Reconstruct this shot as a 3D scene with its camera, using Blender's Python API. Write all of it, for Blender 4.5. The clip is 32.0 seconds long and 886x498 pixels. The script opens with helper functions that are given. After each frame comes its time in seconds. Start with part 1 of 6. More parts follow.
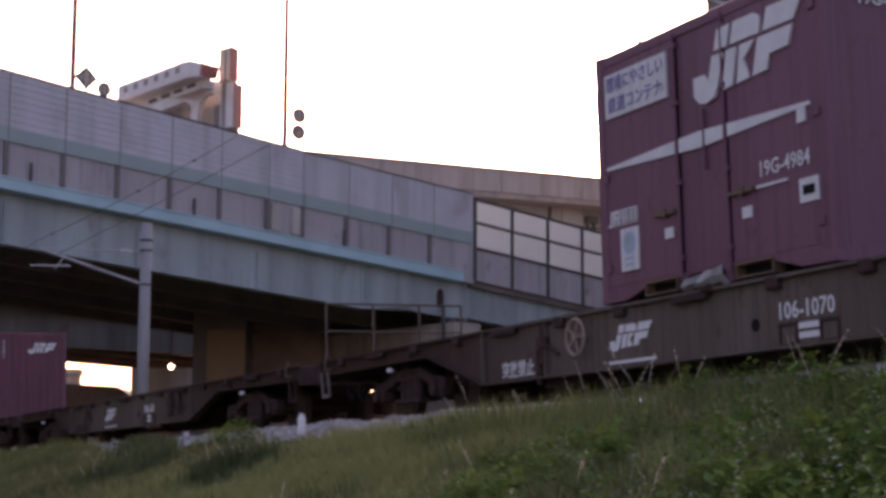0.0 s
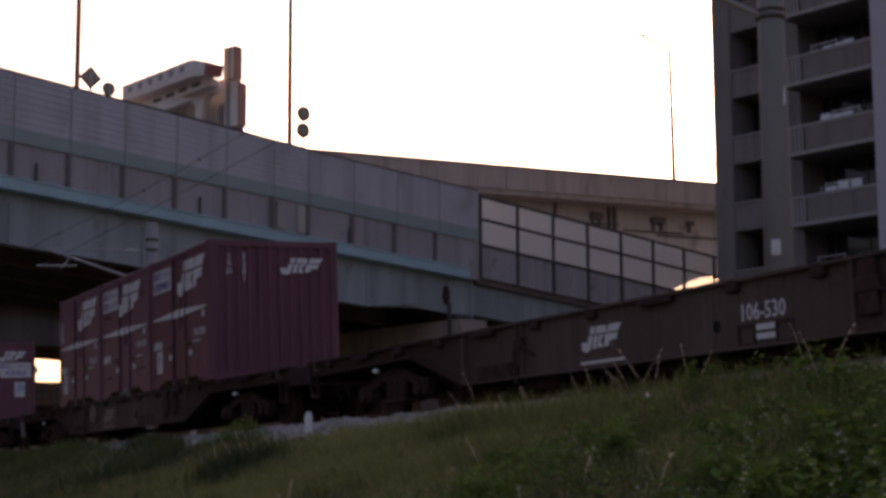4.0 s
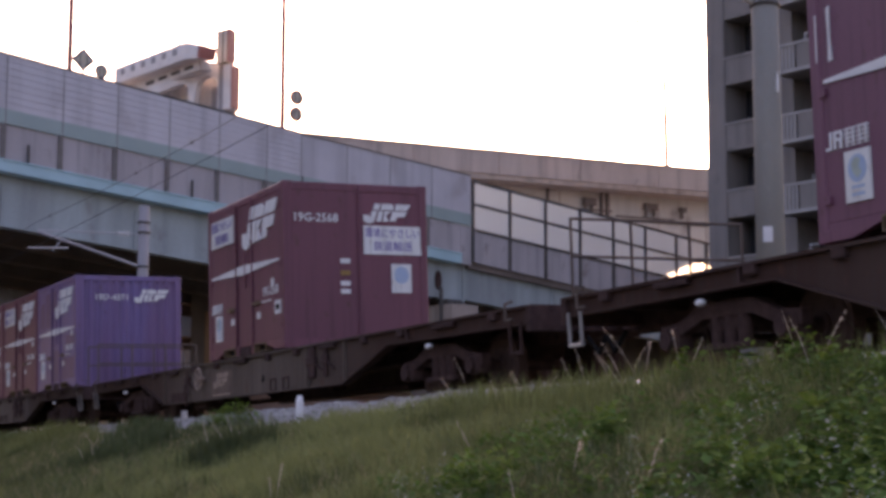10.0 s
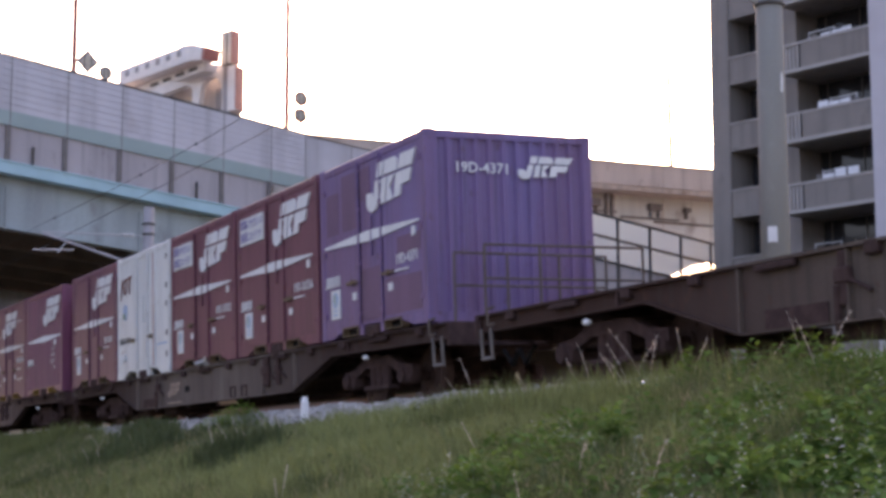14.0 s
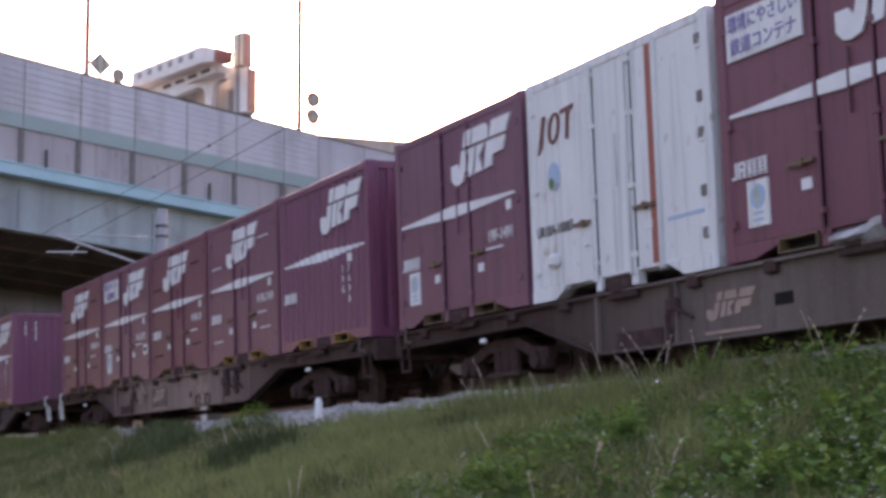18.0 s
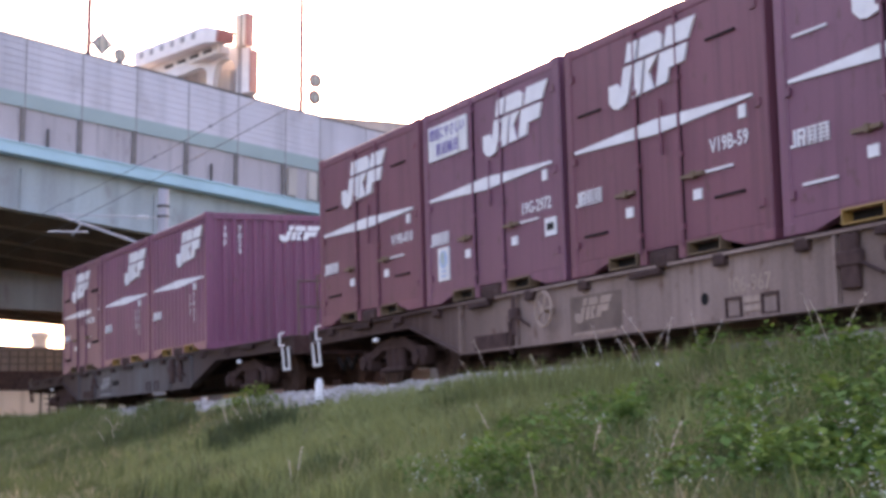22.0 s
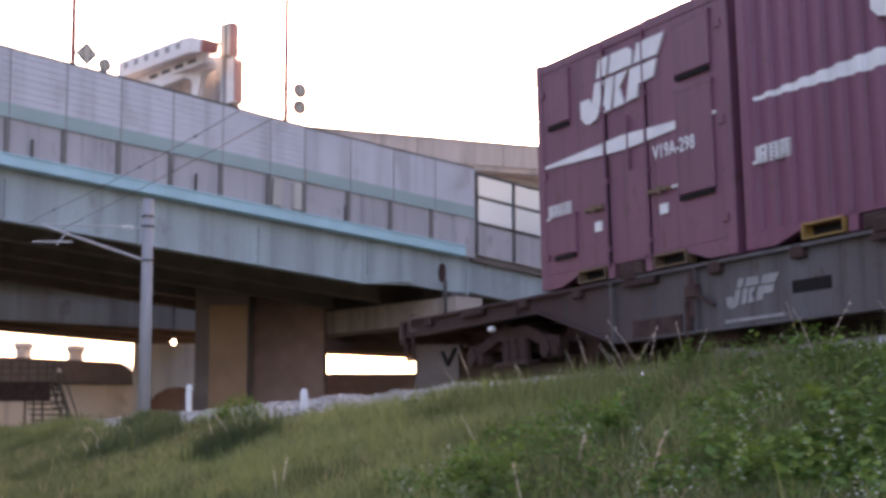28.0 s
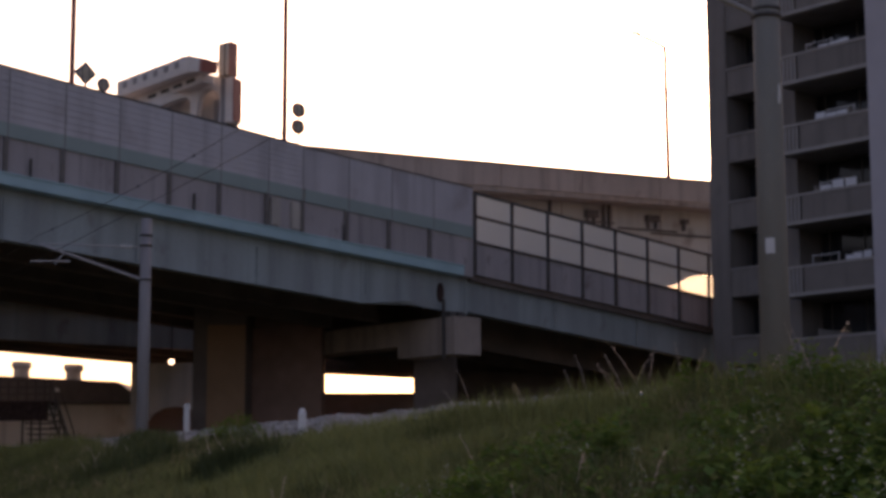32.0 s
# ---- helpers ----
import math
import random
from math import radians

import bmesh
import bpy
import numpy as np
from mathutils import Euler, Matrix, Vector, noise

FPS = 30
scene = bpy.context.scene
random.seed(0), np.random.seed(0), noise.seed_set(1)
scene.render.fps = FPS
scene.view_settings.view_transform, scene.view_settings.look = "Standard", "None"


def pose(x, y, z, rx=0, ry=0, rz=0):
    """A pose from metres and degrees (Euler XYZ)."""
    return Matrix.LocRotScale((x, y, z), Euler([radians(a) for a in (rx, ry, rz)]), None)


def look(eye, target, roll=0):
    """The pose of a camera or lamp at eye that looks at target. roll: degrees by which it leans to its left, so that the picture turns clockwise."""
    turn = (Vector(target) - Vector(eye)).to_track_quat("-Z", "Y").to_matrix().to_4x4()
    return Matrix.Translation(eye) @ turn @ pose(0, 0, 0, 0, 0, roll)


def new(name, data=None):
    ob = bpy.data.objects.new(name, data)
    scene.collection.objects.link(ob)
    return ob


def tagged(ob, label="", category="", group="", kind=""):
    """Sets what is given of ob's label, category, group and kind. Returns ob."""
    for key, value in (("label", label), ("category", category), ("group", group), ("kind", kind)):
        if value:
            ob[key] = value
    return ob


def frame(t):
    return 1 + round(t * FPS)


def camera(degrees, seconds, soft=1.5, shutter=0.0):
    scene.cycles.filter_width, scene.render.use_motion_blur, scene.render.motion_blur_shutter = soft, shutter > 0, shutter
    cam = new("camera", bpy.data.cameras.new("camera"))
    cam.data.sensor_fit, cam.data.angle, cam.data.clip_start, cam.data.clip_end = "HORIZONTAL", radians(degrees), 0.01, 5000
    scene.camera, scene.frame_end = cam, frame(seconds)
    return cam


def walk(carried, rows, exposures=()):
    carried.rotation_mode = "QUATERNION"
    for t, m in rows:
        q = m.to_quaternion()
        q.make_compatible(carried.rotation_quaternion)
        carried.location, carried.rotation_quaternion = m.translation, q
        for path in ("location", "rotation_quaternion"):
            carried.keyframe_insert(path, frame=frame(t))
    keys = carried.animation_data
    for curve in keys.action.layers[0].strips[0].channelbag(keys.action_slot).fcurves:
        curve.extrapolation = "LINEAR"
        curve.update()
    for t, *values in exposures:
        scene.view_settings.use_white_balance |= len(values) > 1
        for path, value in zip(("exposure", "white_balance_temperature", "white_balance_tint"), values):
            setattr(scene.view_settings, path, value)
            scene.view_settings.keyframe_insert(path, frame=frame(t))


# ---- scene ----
cam = camera(29.6, 32.0, soft=3.6)

# ---- camera: hand-held on one spot: seconds, yaw, pitch, roll ----
EYE = (0.0, 0.0, -0.88)
PATH = [
    (0, -0.091, 8.104, -0.12), (0.5, -0.091, 8.015, -0.01), (1, 0.013, 7.950, 0.09), (1.5, 0.110, 8.185, 0.28), 
    (2, 0.129, 8.145, 0.34), (2.5, 0.244, 8.119, 0.43), (3, 0.127, 8.188, 0.40), (3.5, 0.156, 7.994, 0.30), 
    (5.5, 0.054, 8.052, 0.19), (6, -0.031, 7.967, 0.16), (6.5, 0.009, 7.950, 0.22), (7, -0.086, 7.913, 0.21), 
    (7.5, -0.353, 8.044, 0.23), (8, -0.338, 8.050, 0.21), (8.5, -0.336, 7.821, 0.24), (9, -0.282, 7.641, 0.18), 
    (9.5, -0.319, 7.568, 0.10), (10, -0.157, 7.484, -0.05), (10.5, -0.236, 7.534, -0.12), (11, -0.189, 7.360, -0.12), 
    (11.5, -0.246, 7.322, -0.15), (12, -0.318, 7.204, -0.13), (12.5, -0.211, 7.412, -0.12), (13, -0.006, 7.505, -0.04), 
    (13.5, 0.002, 7.508, 0.06), (15.5, 0.284, 7.528, 0.20), (16, 0.560, 7.478, 0.33), (16.5, 0.478, 7.516, 0.37), 
    (17, 0.378, 7.459, 0.38), (17.5, 0.803, 7.499, 0.34), (18, 0.500, 7.525, 0.32), (18.5, 0.489, 7.386, 0.29), 
    (19, 0.659, 7.294, 0.25), (19.5, 0.502, 7.150, 0.21), (20, 0.478, 7.115, 0.18), (20.5, 0.395, 6.997, 0.19), 
    (21, 0.510, 6.947, 0.14), (21.5, 0.420, 6.820, 0.10), (22, 0.502, 6.898, 0.01), (22.5, 0.354, 6.870, 0.02), 
    (23, 0.356, 6.777, -0.02), (23.5, 0.104, 6.880, -0.03), (24, 0.258, 6.944, -0.03), (24.5, 0.391, 7.064, 0.06), 
    (25, 0.273, 7.015, 0.12), (25.5, 0.416, 7.160, 0.17), (27.5, 0.013, 7.295, 0.14), (28, 0.000, 7.234, 0.12), 
    (28.5, 0.077, 7.050, 0.05), (29, -0.001, 7.158, 0.04), (29.5, 0.020, 7.213, 0.06), (30, 0.059, 7.333, 0.11), 
    (30.5, 0.047, 7.546, 0.10), (31, -0.073, 7.731, 0.13), (31.5, 0.052, 7.880, 0.09), (32, -0.062, 7.904, 0.09), 
]

# the clip's camera opens and closes its iris as the train covers the bright sky: seconds, stops, tint
EXPOSE = [(0, 0.8, 39), (0.5, 0.6, 39), (1.0, 0.25, 39), (2.0, -0.1, 37), (3.0, -0.4, 37), (6.0, -0.4, 35), (6.5, 0.35, 37), (7.0, 1.1, 33), (8.0, 1.3, 31),
          (9.0, 1.5, 31), (10.0, 1.1, 35), (11.0, 1.0, 35), (12.0, 1.7, 31), (13.0, 1.65, 28), (16.0, 1.7, 29), (17.0, 1.65, 29), (18.0, 1.7, 29),
          (19.0, 1.9, 30), (20.0, 2.05, 30), (21.0, 2.2, 30), (22.0, 2.3, 30), (23.0, 2.35, 30), (24.0, 2.3, 30), (25.0, 2.0, 28), (28.0, 1.85, 29), (28.6, 1.65, 33), (29.0, 1.4, 31), (29.5, 0.9, 37), (30.0, 0.75, 35), (31.0, 0.1, 34), (32.0, -0.3, 33)]
walk(cam, [(t, pose(*EYE, 90 + p, r, y)) for t, y, p, r in PATH],
     exposures=[(t, e + 0.12, 6800 + max(0, 1.2 - e) * 180, tint + 6) for t, e, tint in EXPOSE])

# ---- world and sun ----
world = bpy.data.worlds.new("sky")
scene.world = world
world.use_nodes = True
wn, wl = world.node_tree.nodes, world.node_tree.links
wn.clear()
sky = wn.new("ShaderNodeTexSky")
sky.sky_type, sky.sun_disc = "NISHITA", False
sky.sun_elevation, sky.sun_rotation = radians(16), radians(8)
sky.air_density, sky.dust_density, sky.ozone_density = 1.0, 4.0, 1.0
bg = wn.new("ShaderNodeBackground")
bg.inputs["Strength"].default_value = 0.15
wo = wn.new("ShaderNodeOutputWorld")
wl.new(sky.outputs[0], bg.inputs[0])
wl.new(bg.outputs[0], wo.inputs[0])
sun = new("sun", bpy.data.lights.new("sun", "SUN"))
sun.data.energy, sun.data.angle, sun.data.color = 0.6, radians(12), (1.0, 0.88, 0.72)
sun.matrix_world = look((14, 30, 7.6), (0, 0, 0))

# ---- materials ----
def material(name, colour, rough=0.7, metal=0.0, vary=0.18, scale=3.0, grain=60.0, bump=0.15, island=0.0, obj=0.0, streak=0.0, dirt=None, leaf=0.0, ends=None, worn=None, gloss=None, wear=1.0):
    m = bpy.data.materials.new(name)
    m.use_nodes = True
    nt = m.node_tree
    n, l = nt.nodes, nt.links
    b = n["Principled BSDF"]
    b.inputs["Roughness"].default_value, b.inputs["Metallic"].default_value = rough, metal
    if gloss is not None:
        b.inputs["Specular IOR Level"].default_value = gloss
    tc = n.new("ShaderNodeTexCoord")
    mp = n.new("ShaderNodeMapping")
    mp.inputs["Scale"].default_value = (1, 1, 0.25 if streak else 1)
    l.new(tc.outputs["Object"], mp.inputs[0])
    a = n.new("ShaderNodeTexNoise")
    a.inputs["Scale"].default_value, a.inputs["Detail"].default_value = scale, 6
    l.new(mp.outputs[0], a.inputs["Vector"])
    g = n.new("ShaderNodeTexNoise")
    g.inputs["Scale"].default_value, g.inputs["Detail"].default_value = grain, 3
    l.new(tc.outputs["Object"], g.inputs["Vector"])
    add = n.new("ShaderNodeMath")
    add.operation = "MULTIPLY_ADD"
    add.inputs[1].default_value = 0.4
    l.new(g.outputs[0], add.inputs[0])
    l.new(a.outputs[0], add.inputs[2])
    last = add
    if island or obj:
        src = n.new("ShaderNodeNewGeometry" if island else "ShaderNodeObjectInfo")
        ad = n.new("ShaderNodeMath")
        ad.operation = "MULTIPLY_ADD"
        ad.inputs[1].default_value = island or obj
        l.new(src.outputs["Random Per Island" if island else "Random"], ad.inputs[0])
        l.new(add.outputs[0], ad.inputs[2])
        last = ad
    ramp = n.new("ShaderNodeMapRange")
    ramp.inputs["From Min"].default_value, ramp.inputs["From Max"].default_value = 0.4, 1.0 + (island or obj)
    l.new(last.outputs[0], ramp.inputs[0])
    mix = n.new("ShaderNodeMix")
    mix.data_type = "RGBA"
    lo = [c * (1 - vary) for c in colour]
    hi = [min(1, c * (1 + vary)) for c in colour]
    if dirt:
        lo = dirt
    mix.inputs["A"].default_value, mix.inputs["B"].default_value = (*lo, 1), (*hi, 1)
    l.new(ramp.outputs[0], mix.inputs["Factor"])
    out = mix.outputs["Result"]
    if ends:
        # road dirt thrown up over the bogies: browner towards both ends of a wagon
        sep, ab, mr = n.new("ShaderNodeSeparateXYZ"), n.new("ShaderNodeMath"), n.new("ShaderNodeMapRange")
        l.new(tc.outputs["Object"], sep.inputs[0])
        ab.operation = "ABSOLUTE"
        l.new(sep.outputs[0], ab.inputs[0])
        ad2 = n.new("ShaderNodeMath")
        ad2.operation = "MULTIPLY_ADD"
        ad2.inputs[1].default_value = 2.5
        l.new(a.outputs[0], ad2.inputs[0])
        l.new(ab.outputs[0], ad2.inputs[2])
        mr.inputs["From Min"].default_value, mr.inputs["From Max"].default_value = 3.6, 6.9
        mr.inputs["To Max"].default_value = 0.92
        l.new(ad2.outputs[0], mr.inputs[0])
        mx2 = n.new("ShaderNodeMix")
        mx2.data_type = "RGBA"
        mx2.inputs["B"].default_value = (*ends, 1)
        l.new(mr.outputs[0], mx2.inputs["Factor"])
        l.new(out, mx2.inputs["A"])
        out = mx2.outputs["Result"]
    if worn:
        # run-down streaks and scattered rust blots, different on every piece
        oi, sh = n.new("ShaderNodeObjectInfo"), n.new("ShaderNodeVectorMath")
        sh.operation = "MULTIPLY_ADD"
        sh.inputs[1].default_value = (31, 17, 7)
        l.new(oi.outputs["Random"], sh.inputs[0])
        l.new(tc.outputs["Object"], sh.inputs[2])
        for size, tall, lo_, hi_, amount, tone in ((11.0, 0.045, 0.50, 0.72, 0.5, [c * 0.45 for c in colour]), (7.0, 0.7, 0.62, 0.75, 0.7, worn)):
            mp2, nz, mr2, mx3 = n.new("ShaderNodeMapping"), n.new("ShaderNodeTexNoise"), n.new("ShaderNodeMapRange"), n.new("ShaderNodeMix")
            mp2.inputs["Scale"].default_value = (1, 1, tall)
            nz.inputs["Scale"].default_value, nz.inputs["Detail"].default_value = size * wear, 5
            mr2.inputs["From Min"].default_value, mr2.inputs["From Max"].default_value, mr2.inputs["To Max"].default_value = lo_, hi_, amount
            mx3.data_type = "RGBA"
            mx3.inputs["B"].default_value = (*tone, 1)
            l.new(sh.outputs[0], mp2.inputs[0])
            l.new(mp2.outputs[0], nz.inputs["Vector"])
            l.new(nz.outputs[0], mr2.inputs[0])
            l.new(mr2.outputs[0], mx3.inputs["Factor"])
            l.new(out, mx3.inputs["A"])
            out = mx3.outputs["Result"]
    l.new(out, b.inputs["Base Color"])
    if leaf:
        b.inputs["Specular IOR Level"].default_value = 0.15
        tl = n.new("ShaderNodeBsdfTranslucent")
        mx = n.new("ShaderNodeMixShader")
        mx.inputs[0].default_value = leaf
        l.new(out, tl.inputs[0])
        l.new(b.outputs[0], mx.inputs[1])
        l.new(tl.outputs[0], mx.inputs[2])
        l.new(mx.outputs[0], n["Material Output"].inputs[0])
    if bump:
        bp = n.new("ShaderNodeBump")
        bp.inputs["Strength"].default_value, bp.inputs["Distance"].default_value = bump, 0.02
        l.new(g.outputs[0], bp.inputs["Height"])
        l.new(bp.outputs[0], b.inputs["Normal"])
    return m


MAROON = material("maroon_paint", (0.188, 0.071, 0.111), 0.5, 0, 0.2, 1.2, 40, 0.05, obj=0.25, streak=1, worn=(0.10, 0.045, 0.035))
MAROON_RED = material("faded_red_maroon_paint", (0.184, 0.060, 0.084), 0.55, 0, 0.22, 1.2, 40, 0.05, obj=0.25, streak=1, worn=(0.10, 0.045, 0.03))
PLUM = material("plum_paint", (0.188, 0.056, 0.106), 0.45, 0, 0.15, 1.2, 40, 0.04, streak=1, worn=(0.10, 0.05, 0.045))
VIOLET = material("faded_violet_paint", (0.155, 0.115, 0.27), 0.5, 0, 0.25, 1.0, 40, 0.05, streak=1, dirt=(0.19, 0.085, 0.15), worn=(0.12, 0.06, 0.06))
OFFWHITE = material("white_container_paint", (0.74, 0.74, 0.73), 0.5, 0, 0.1, 1.5, 40, 0.03, streak=1, worn=(0.38, 0.30, 0.24))
WHITE = material("white_marking_paint", (0.75, 0.74, 0.74), 0.6, 0, 0.12, 4, 80, 0.02)
TAN = material("worn_marking_paint", (0.34, 0.245, 0.195), 0.7, 0, 0.25, 5, 80, 0.05)
GREYMARK = material("worn_grey_marking_paint", (0.27, 0.26, 0.26), 0.7, 0, 0.3, 5, 80, 0.05)
BLUEMARK = material("blue_print", (0.22, 0.33, 0.50), 0.6, 0, 0.35, 14, 80, 0, dirt=(0.45, 0.52, 0.60))
LANDMARK = material("pale_green_print", (0.40, 0.47, 0.42), 0.6, 0, 0.3, 14, 80, 0)
INK = material("violet_print", (0.22, 0.18, 0.40), 0.6, 0, 0.1, 5, 80, 0)
REDINK = material("red_print", (0.20, 0.055, 0.045), 0.6, 0, 0.1, 5, 80, 0)
GREENMARK = material("green_print", (0.10, 0.22, 0.08), 0.6, 0, 0.1, 5, 80, 0)
BLACK = material("black_rubber_and_hole_shade", (0.015, 0.013, 0.013), 0.8, 0, 0.2, 5, 80, 0.1, gloss=0.12)
YELLOW = material("ochre_lever_paint", (0.16, 0.105, 0.06), 0.6, 0, 0.35, 5, 80, 0.1)
SILL = material("weathered_wagon_tan_grey", (0.31, 0.225, 0.194), 0.75, 0, 0.3, 2.0, 50, 0.2, obj=0.3, dirt=(0.13, 0.088, 0.074), streak=1, ends=(0.055, 0.029, 0.026), worn=(0.12, 0.06, 0.04), gloss=0.12)
SILL_MID = material("dull_wagon_grey_brown", (0.19, 0.155, 0.135), 0.75, 0, 0.3, 2.0, 50, 0.2, obj=0.3, dirt=(0.10, 0.07, 0.06), streak=1, ends=(0.05, 0.026, 0.023), worn=(0.11, 0.055, 0.04), gloss=0.12)
SILL_DARK = material("sooty_wagon_brown", (0.147, 0.117, 0.098), 0.75, 0, 0.3, 2.0, 50, 0.2, obj=0.3, dirt=(0.085, 0.058, 0.047), streak=1, ends=(0.055, 0.027, 0.022), worn=(0.11, 0.05, 0.035), gloss=0.12)
SILL_BLUE = material("blue_grey_wagon_paint", (0.115, 0.115, 0.121), 0.7, 0, 0.3, 2.0, 50, 0.15, dirt=(0.105, 0.08, 0.075), streak=1, ends=(0.06, 0.033, 0.03), worn=(0.10, 0.055, 0.04), gloss=0.12)
RUST = material("rusty_running_gear", (0.072, 0.043, 0.039), 0.9, 0, 0.45, 6, 60, 0.4, gloss=0.12)
WHEEL = material("brown_wheel_steel", (0.095, 0.058, 0.05), 0.7, 0.2, 0.3, 6, 60, 0.2, gloss=0.12)
STEEL = material("worn_rail_steel", (0.22, 0.17, 0.14), 0.4, 0.6, 0.25, 5, 60, 0.1)
CONCRETE = material("pole_concrete", (0.34, 0.32, 0.33), 0.85, 0, 0.15, 2.5, 45, 0.2, streak=1)
POLEGREY = material("olive_grey_pole_concrete", (0.27, 0.262, 0.24), 0.85, 0, 0.2, 1.5, 45, 0.2, streak=1, worn=(0.36, 0.35, 0.33), wear=0.5)
CONC_WARM = material("stained_concrete", (0.53, 0.475, 0.43), 0.85, 0, 0.2, 0.8, 20, 0.2, streak=1, worn=(0.22, 0.17, 0.15), wear=0.2)
CONC_PINK = material("parapet_concrete", (0.46, 0.41, 0.42), 0.85, 0, 0.2, 0.8, 20, 0.15, streak=1, worn=(0.26, 0.21, 0.195), wear=0.3)
TEAL = material("pale_blue_girder_paint", (0.39, 0.455, 0.465), 0.55, 0, 0.18, 0.6, 20, 0.06, streak=1, dirt=(0.24, 0.245, 0.25), worn=(0.20, 0.17, 0.16), wear=0.16)
LEDGE = material("cyan_ledge_paint", (0.40, 0.60, 0.66), 0.5, 0, 0.12, 1.0, 20, 0.05)
PANEL = material("lilac_grey_sound_panel", (0.60, 0.565, 0.60), 0.5, 0.1, 0.1, 1.0, 30, 0.05, obj=0.12, worn=(0.42, 0.37, 0.38), wear=0.12)
TEALBAND = material("grey_green_panel", (0.33, 0.41, 0.40), 0.55, 0, 0.1, 1.0, 30, 0.05, obj=0.1)
POSTSTEEL = material("dull_brown_steel", (0.10, 0.09, 0.085), 0.6, 0.2, 0.25, 5, 50, 0.1)
BROWNPIER = material("tan_lined_pier", (0.36, 0.22, 0.14), 0.8, 0, 0.15, 1.0, 20, 0.1, gloss=0.12)
# dark brown that carries part of the shade under the roads in its colour
SOFFIT = material("shade_dark_concrete", (0.205, 0.162, 0.146), 0.9, 0, 0.3, 0.7, 15, 0.2, gloss=0.12)
BRICKRED = material("dark_brown_cladding", (0.36, 0.23, 0.19), 0.85, 0, 0.2, 1.5, 30, 0.1, gloss=0.12)
CREAM = material("cream_render", (0.66, 0.66, 0.62), 0.85, 0, 0.14, 0.5, 20, 0.1, streak=1, worn=(0.36, 0.31, 0.27), wear=0.12)
SLATE = material("slate_roofing", (0.17, 0.15, 0.15), 0.8, 0, 0.2, 2, 30, 0.2)
BUILDING = material("taupe_tiled_wall", (0.232, 0.205, 0.19), 0.75, 0, 0.12, 1.0, 30, 0.12, worn=(0.17, 0.15, 0.14), wear=0.15)
BUILDING2 = material("lilac_wall_paint", (0.52, 0.49, 0.53), 0.75, 0, 0.08, 1.0, 30, 0.08)
POSTGREY = material("weathered_post_steel", (0.20, 0.175, 0.165), 0.7, 0.1, 0.25, 4, 50, 0.1)
PARAPET = material("balcony_parapet_paint", (0.38, 0.352, 0.338), 0.7, 0, 0.1, 1.5, 30, 0.06)
DARKROOM = material("shaded_room", (0.06, 0.05, 0.05), 0.8, 0, 0.3, 1, 20, 0.1)
GANTRY = material("white_gantry_paint", (0.76, 0.72, 0.68), 0.6, 0, 0.15, 1.5, 30, 0.05)
SIGNBACK = material("sign_back_metal", (0.30, 0.28, 0.28), 0.5, 0.3, 0.15, 3, 30, 0.05)
SIGNRED = material("red_sign_edge", (0.40, 0.15, 0.12), 0.6, 0, 0.15, 3, 30, 0.05)
# red puts the glow around the thin poles into their colour
GLOWPOLE = material("glow_red_pole", (0.28, 0.085, 0.075), 0.6, 0.1, 0.2, 3, 30, 0.05)
EARTH = material("dry_grassy_earth", (0.15, 0.145, 0.065), 0.95, 0, 0.35, 1.2, 30, 0.5, dirt=(0.13, 0.105, 0.07), gloss=0.12)
STONE = material("grey_ballast_stone", (0.40, 0.375, 0.35), 0.9, 0, 0.45, 6, 50, 0.4, island=0.8)
GRASS = material("meadow_grass", (0.152, 0.185, 0.069), 0.8, 0, 0.35, 0.9, 3, 0, island=0.7, dirt=(0.10, 0.112, 0.044), leaf=0.35)
DRYGRASS = material("dry_grass", (0.40, 0.335, 0.20), 0.8, 0, 0.3, 1, 3, 0, island=0.7, leaf=0.3)
PALEGRASS = material("pale_olive_grass", (0.235, 0.272, 0.108), 0.8, 0, 0.3, 1, 3, 0, island=0.7, dirt=(0.14, 0.165, 0.068), leaf=0.35)
WEED = material("fresh_green_leaf", (0.128, 0.23, 0.056), 0.8, 0, 0.3, 1, 3, 0, island=0.7, dirt=(0.066, 0.112, 0.032), leaf=0.38)
BUSHM = material("grey_green_leaf", (0.10, 0.13, 0.055), 0.8, 0, 0.3, 1, 3, 0, island=0.7, dirt=(0.058, 0.072, 0.034), leaf=0.3)
PLUME = material("straw_seed_head", (0.62, 0.54, 0.47), 0.8, 0, 0.15, 3, 20, 0, leaf=0.5)
KERB = material("mossy_kerb_concrete", (0.19, 0.17, 0.145), 0.9, 0, 0.3, 3, 30, 0.3, dirt=(0.10, 0.10, 0.06))
LIME = material("yellow_green_leaf", (0.165, 0.25, 0.05), 0.8, 0, 0.3, 1, 3, 0, island=0.7, leaf=0.35)
PETAL = material("white_petal", (0.56, 0.60, 0.53), 0.7, 0, 0.2, 1, 3, 0, island=0.5, leaf=0.3)
WIRE = material("dark_wire", (0.05, 0.05, 0.055), 0.5, 0.5, 0.1, 3, 30, 0)
TUBE = material("galvanised_tube", (0.48, 0.48, 0.50), 0.4, 0.5, 0.1, 3, 30, 0.05)
OCHRE = material("fresh_ochre_paint", (0.33, 0.195, 0.055), 0.6, 0, 0.25, 5, 80, 0.1)
POLISHED = material("polished_steel", (0.75, 0.75, 0.75), 0.18, 1.0, 0.05, 5, 60, 0)
VIOLETPATCH = material("older_plum_violet_paint", (0.165, 0.085, 0.155), 0.55, 0, 0.25, 2, 40, 0.05, streak=1)
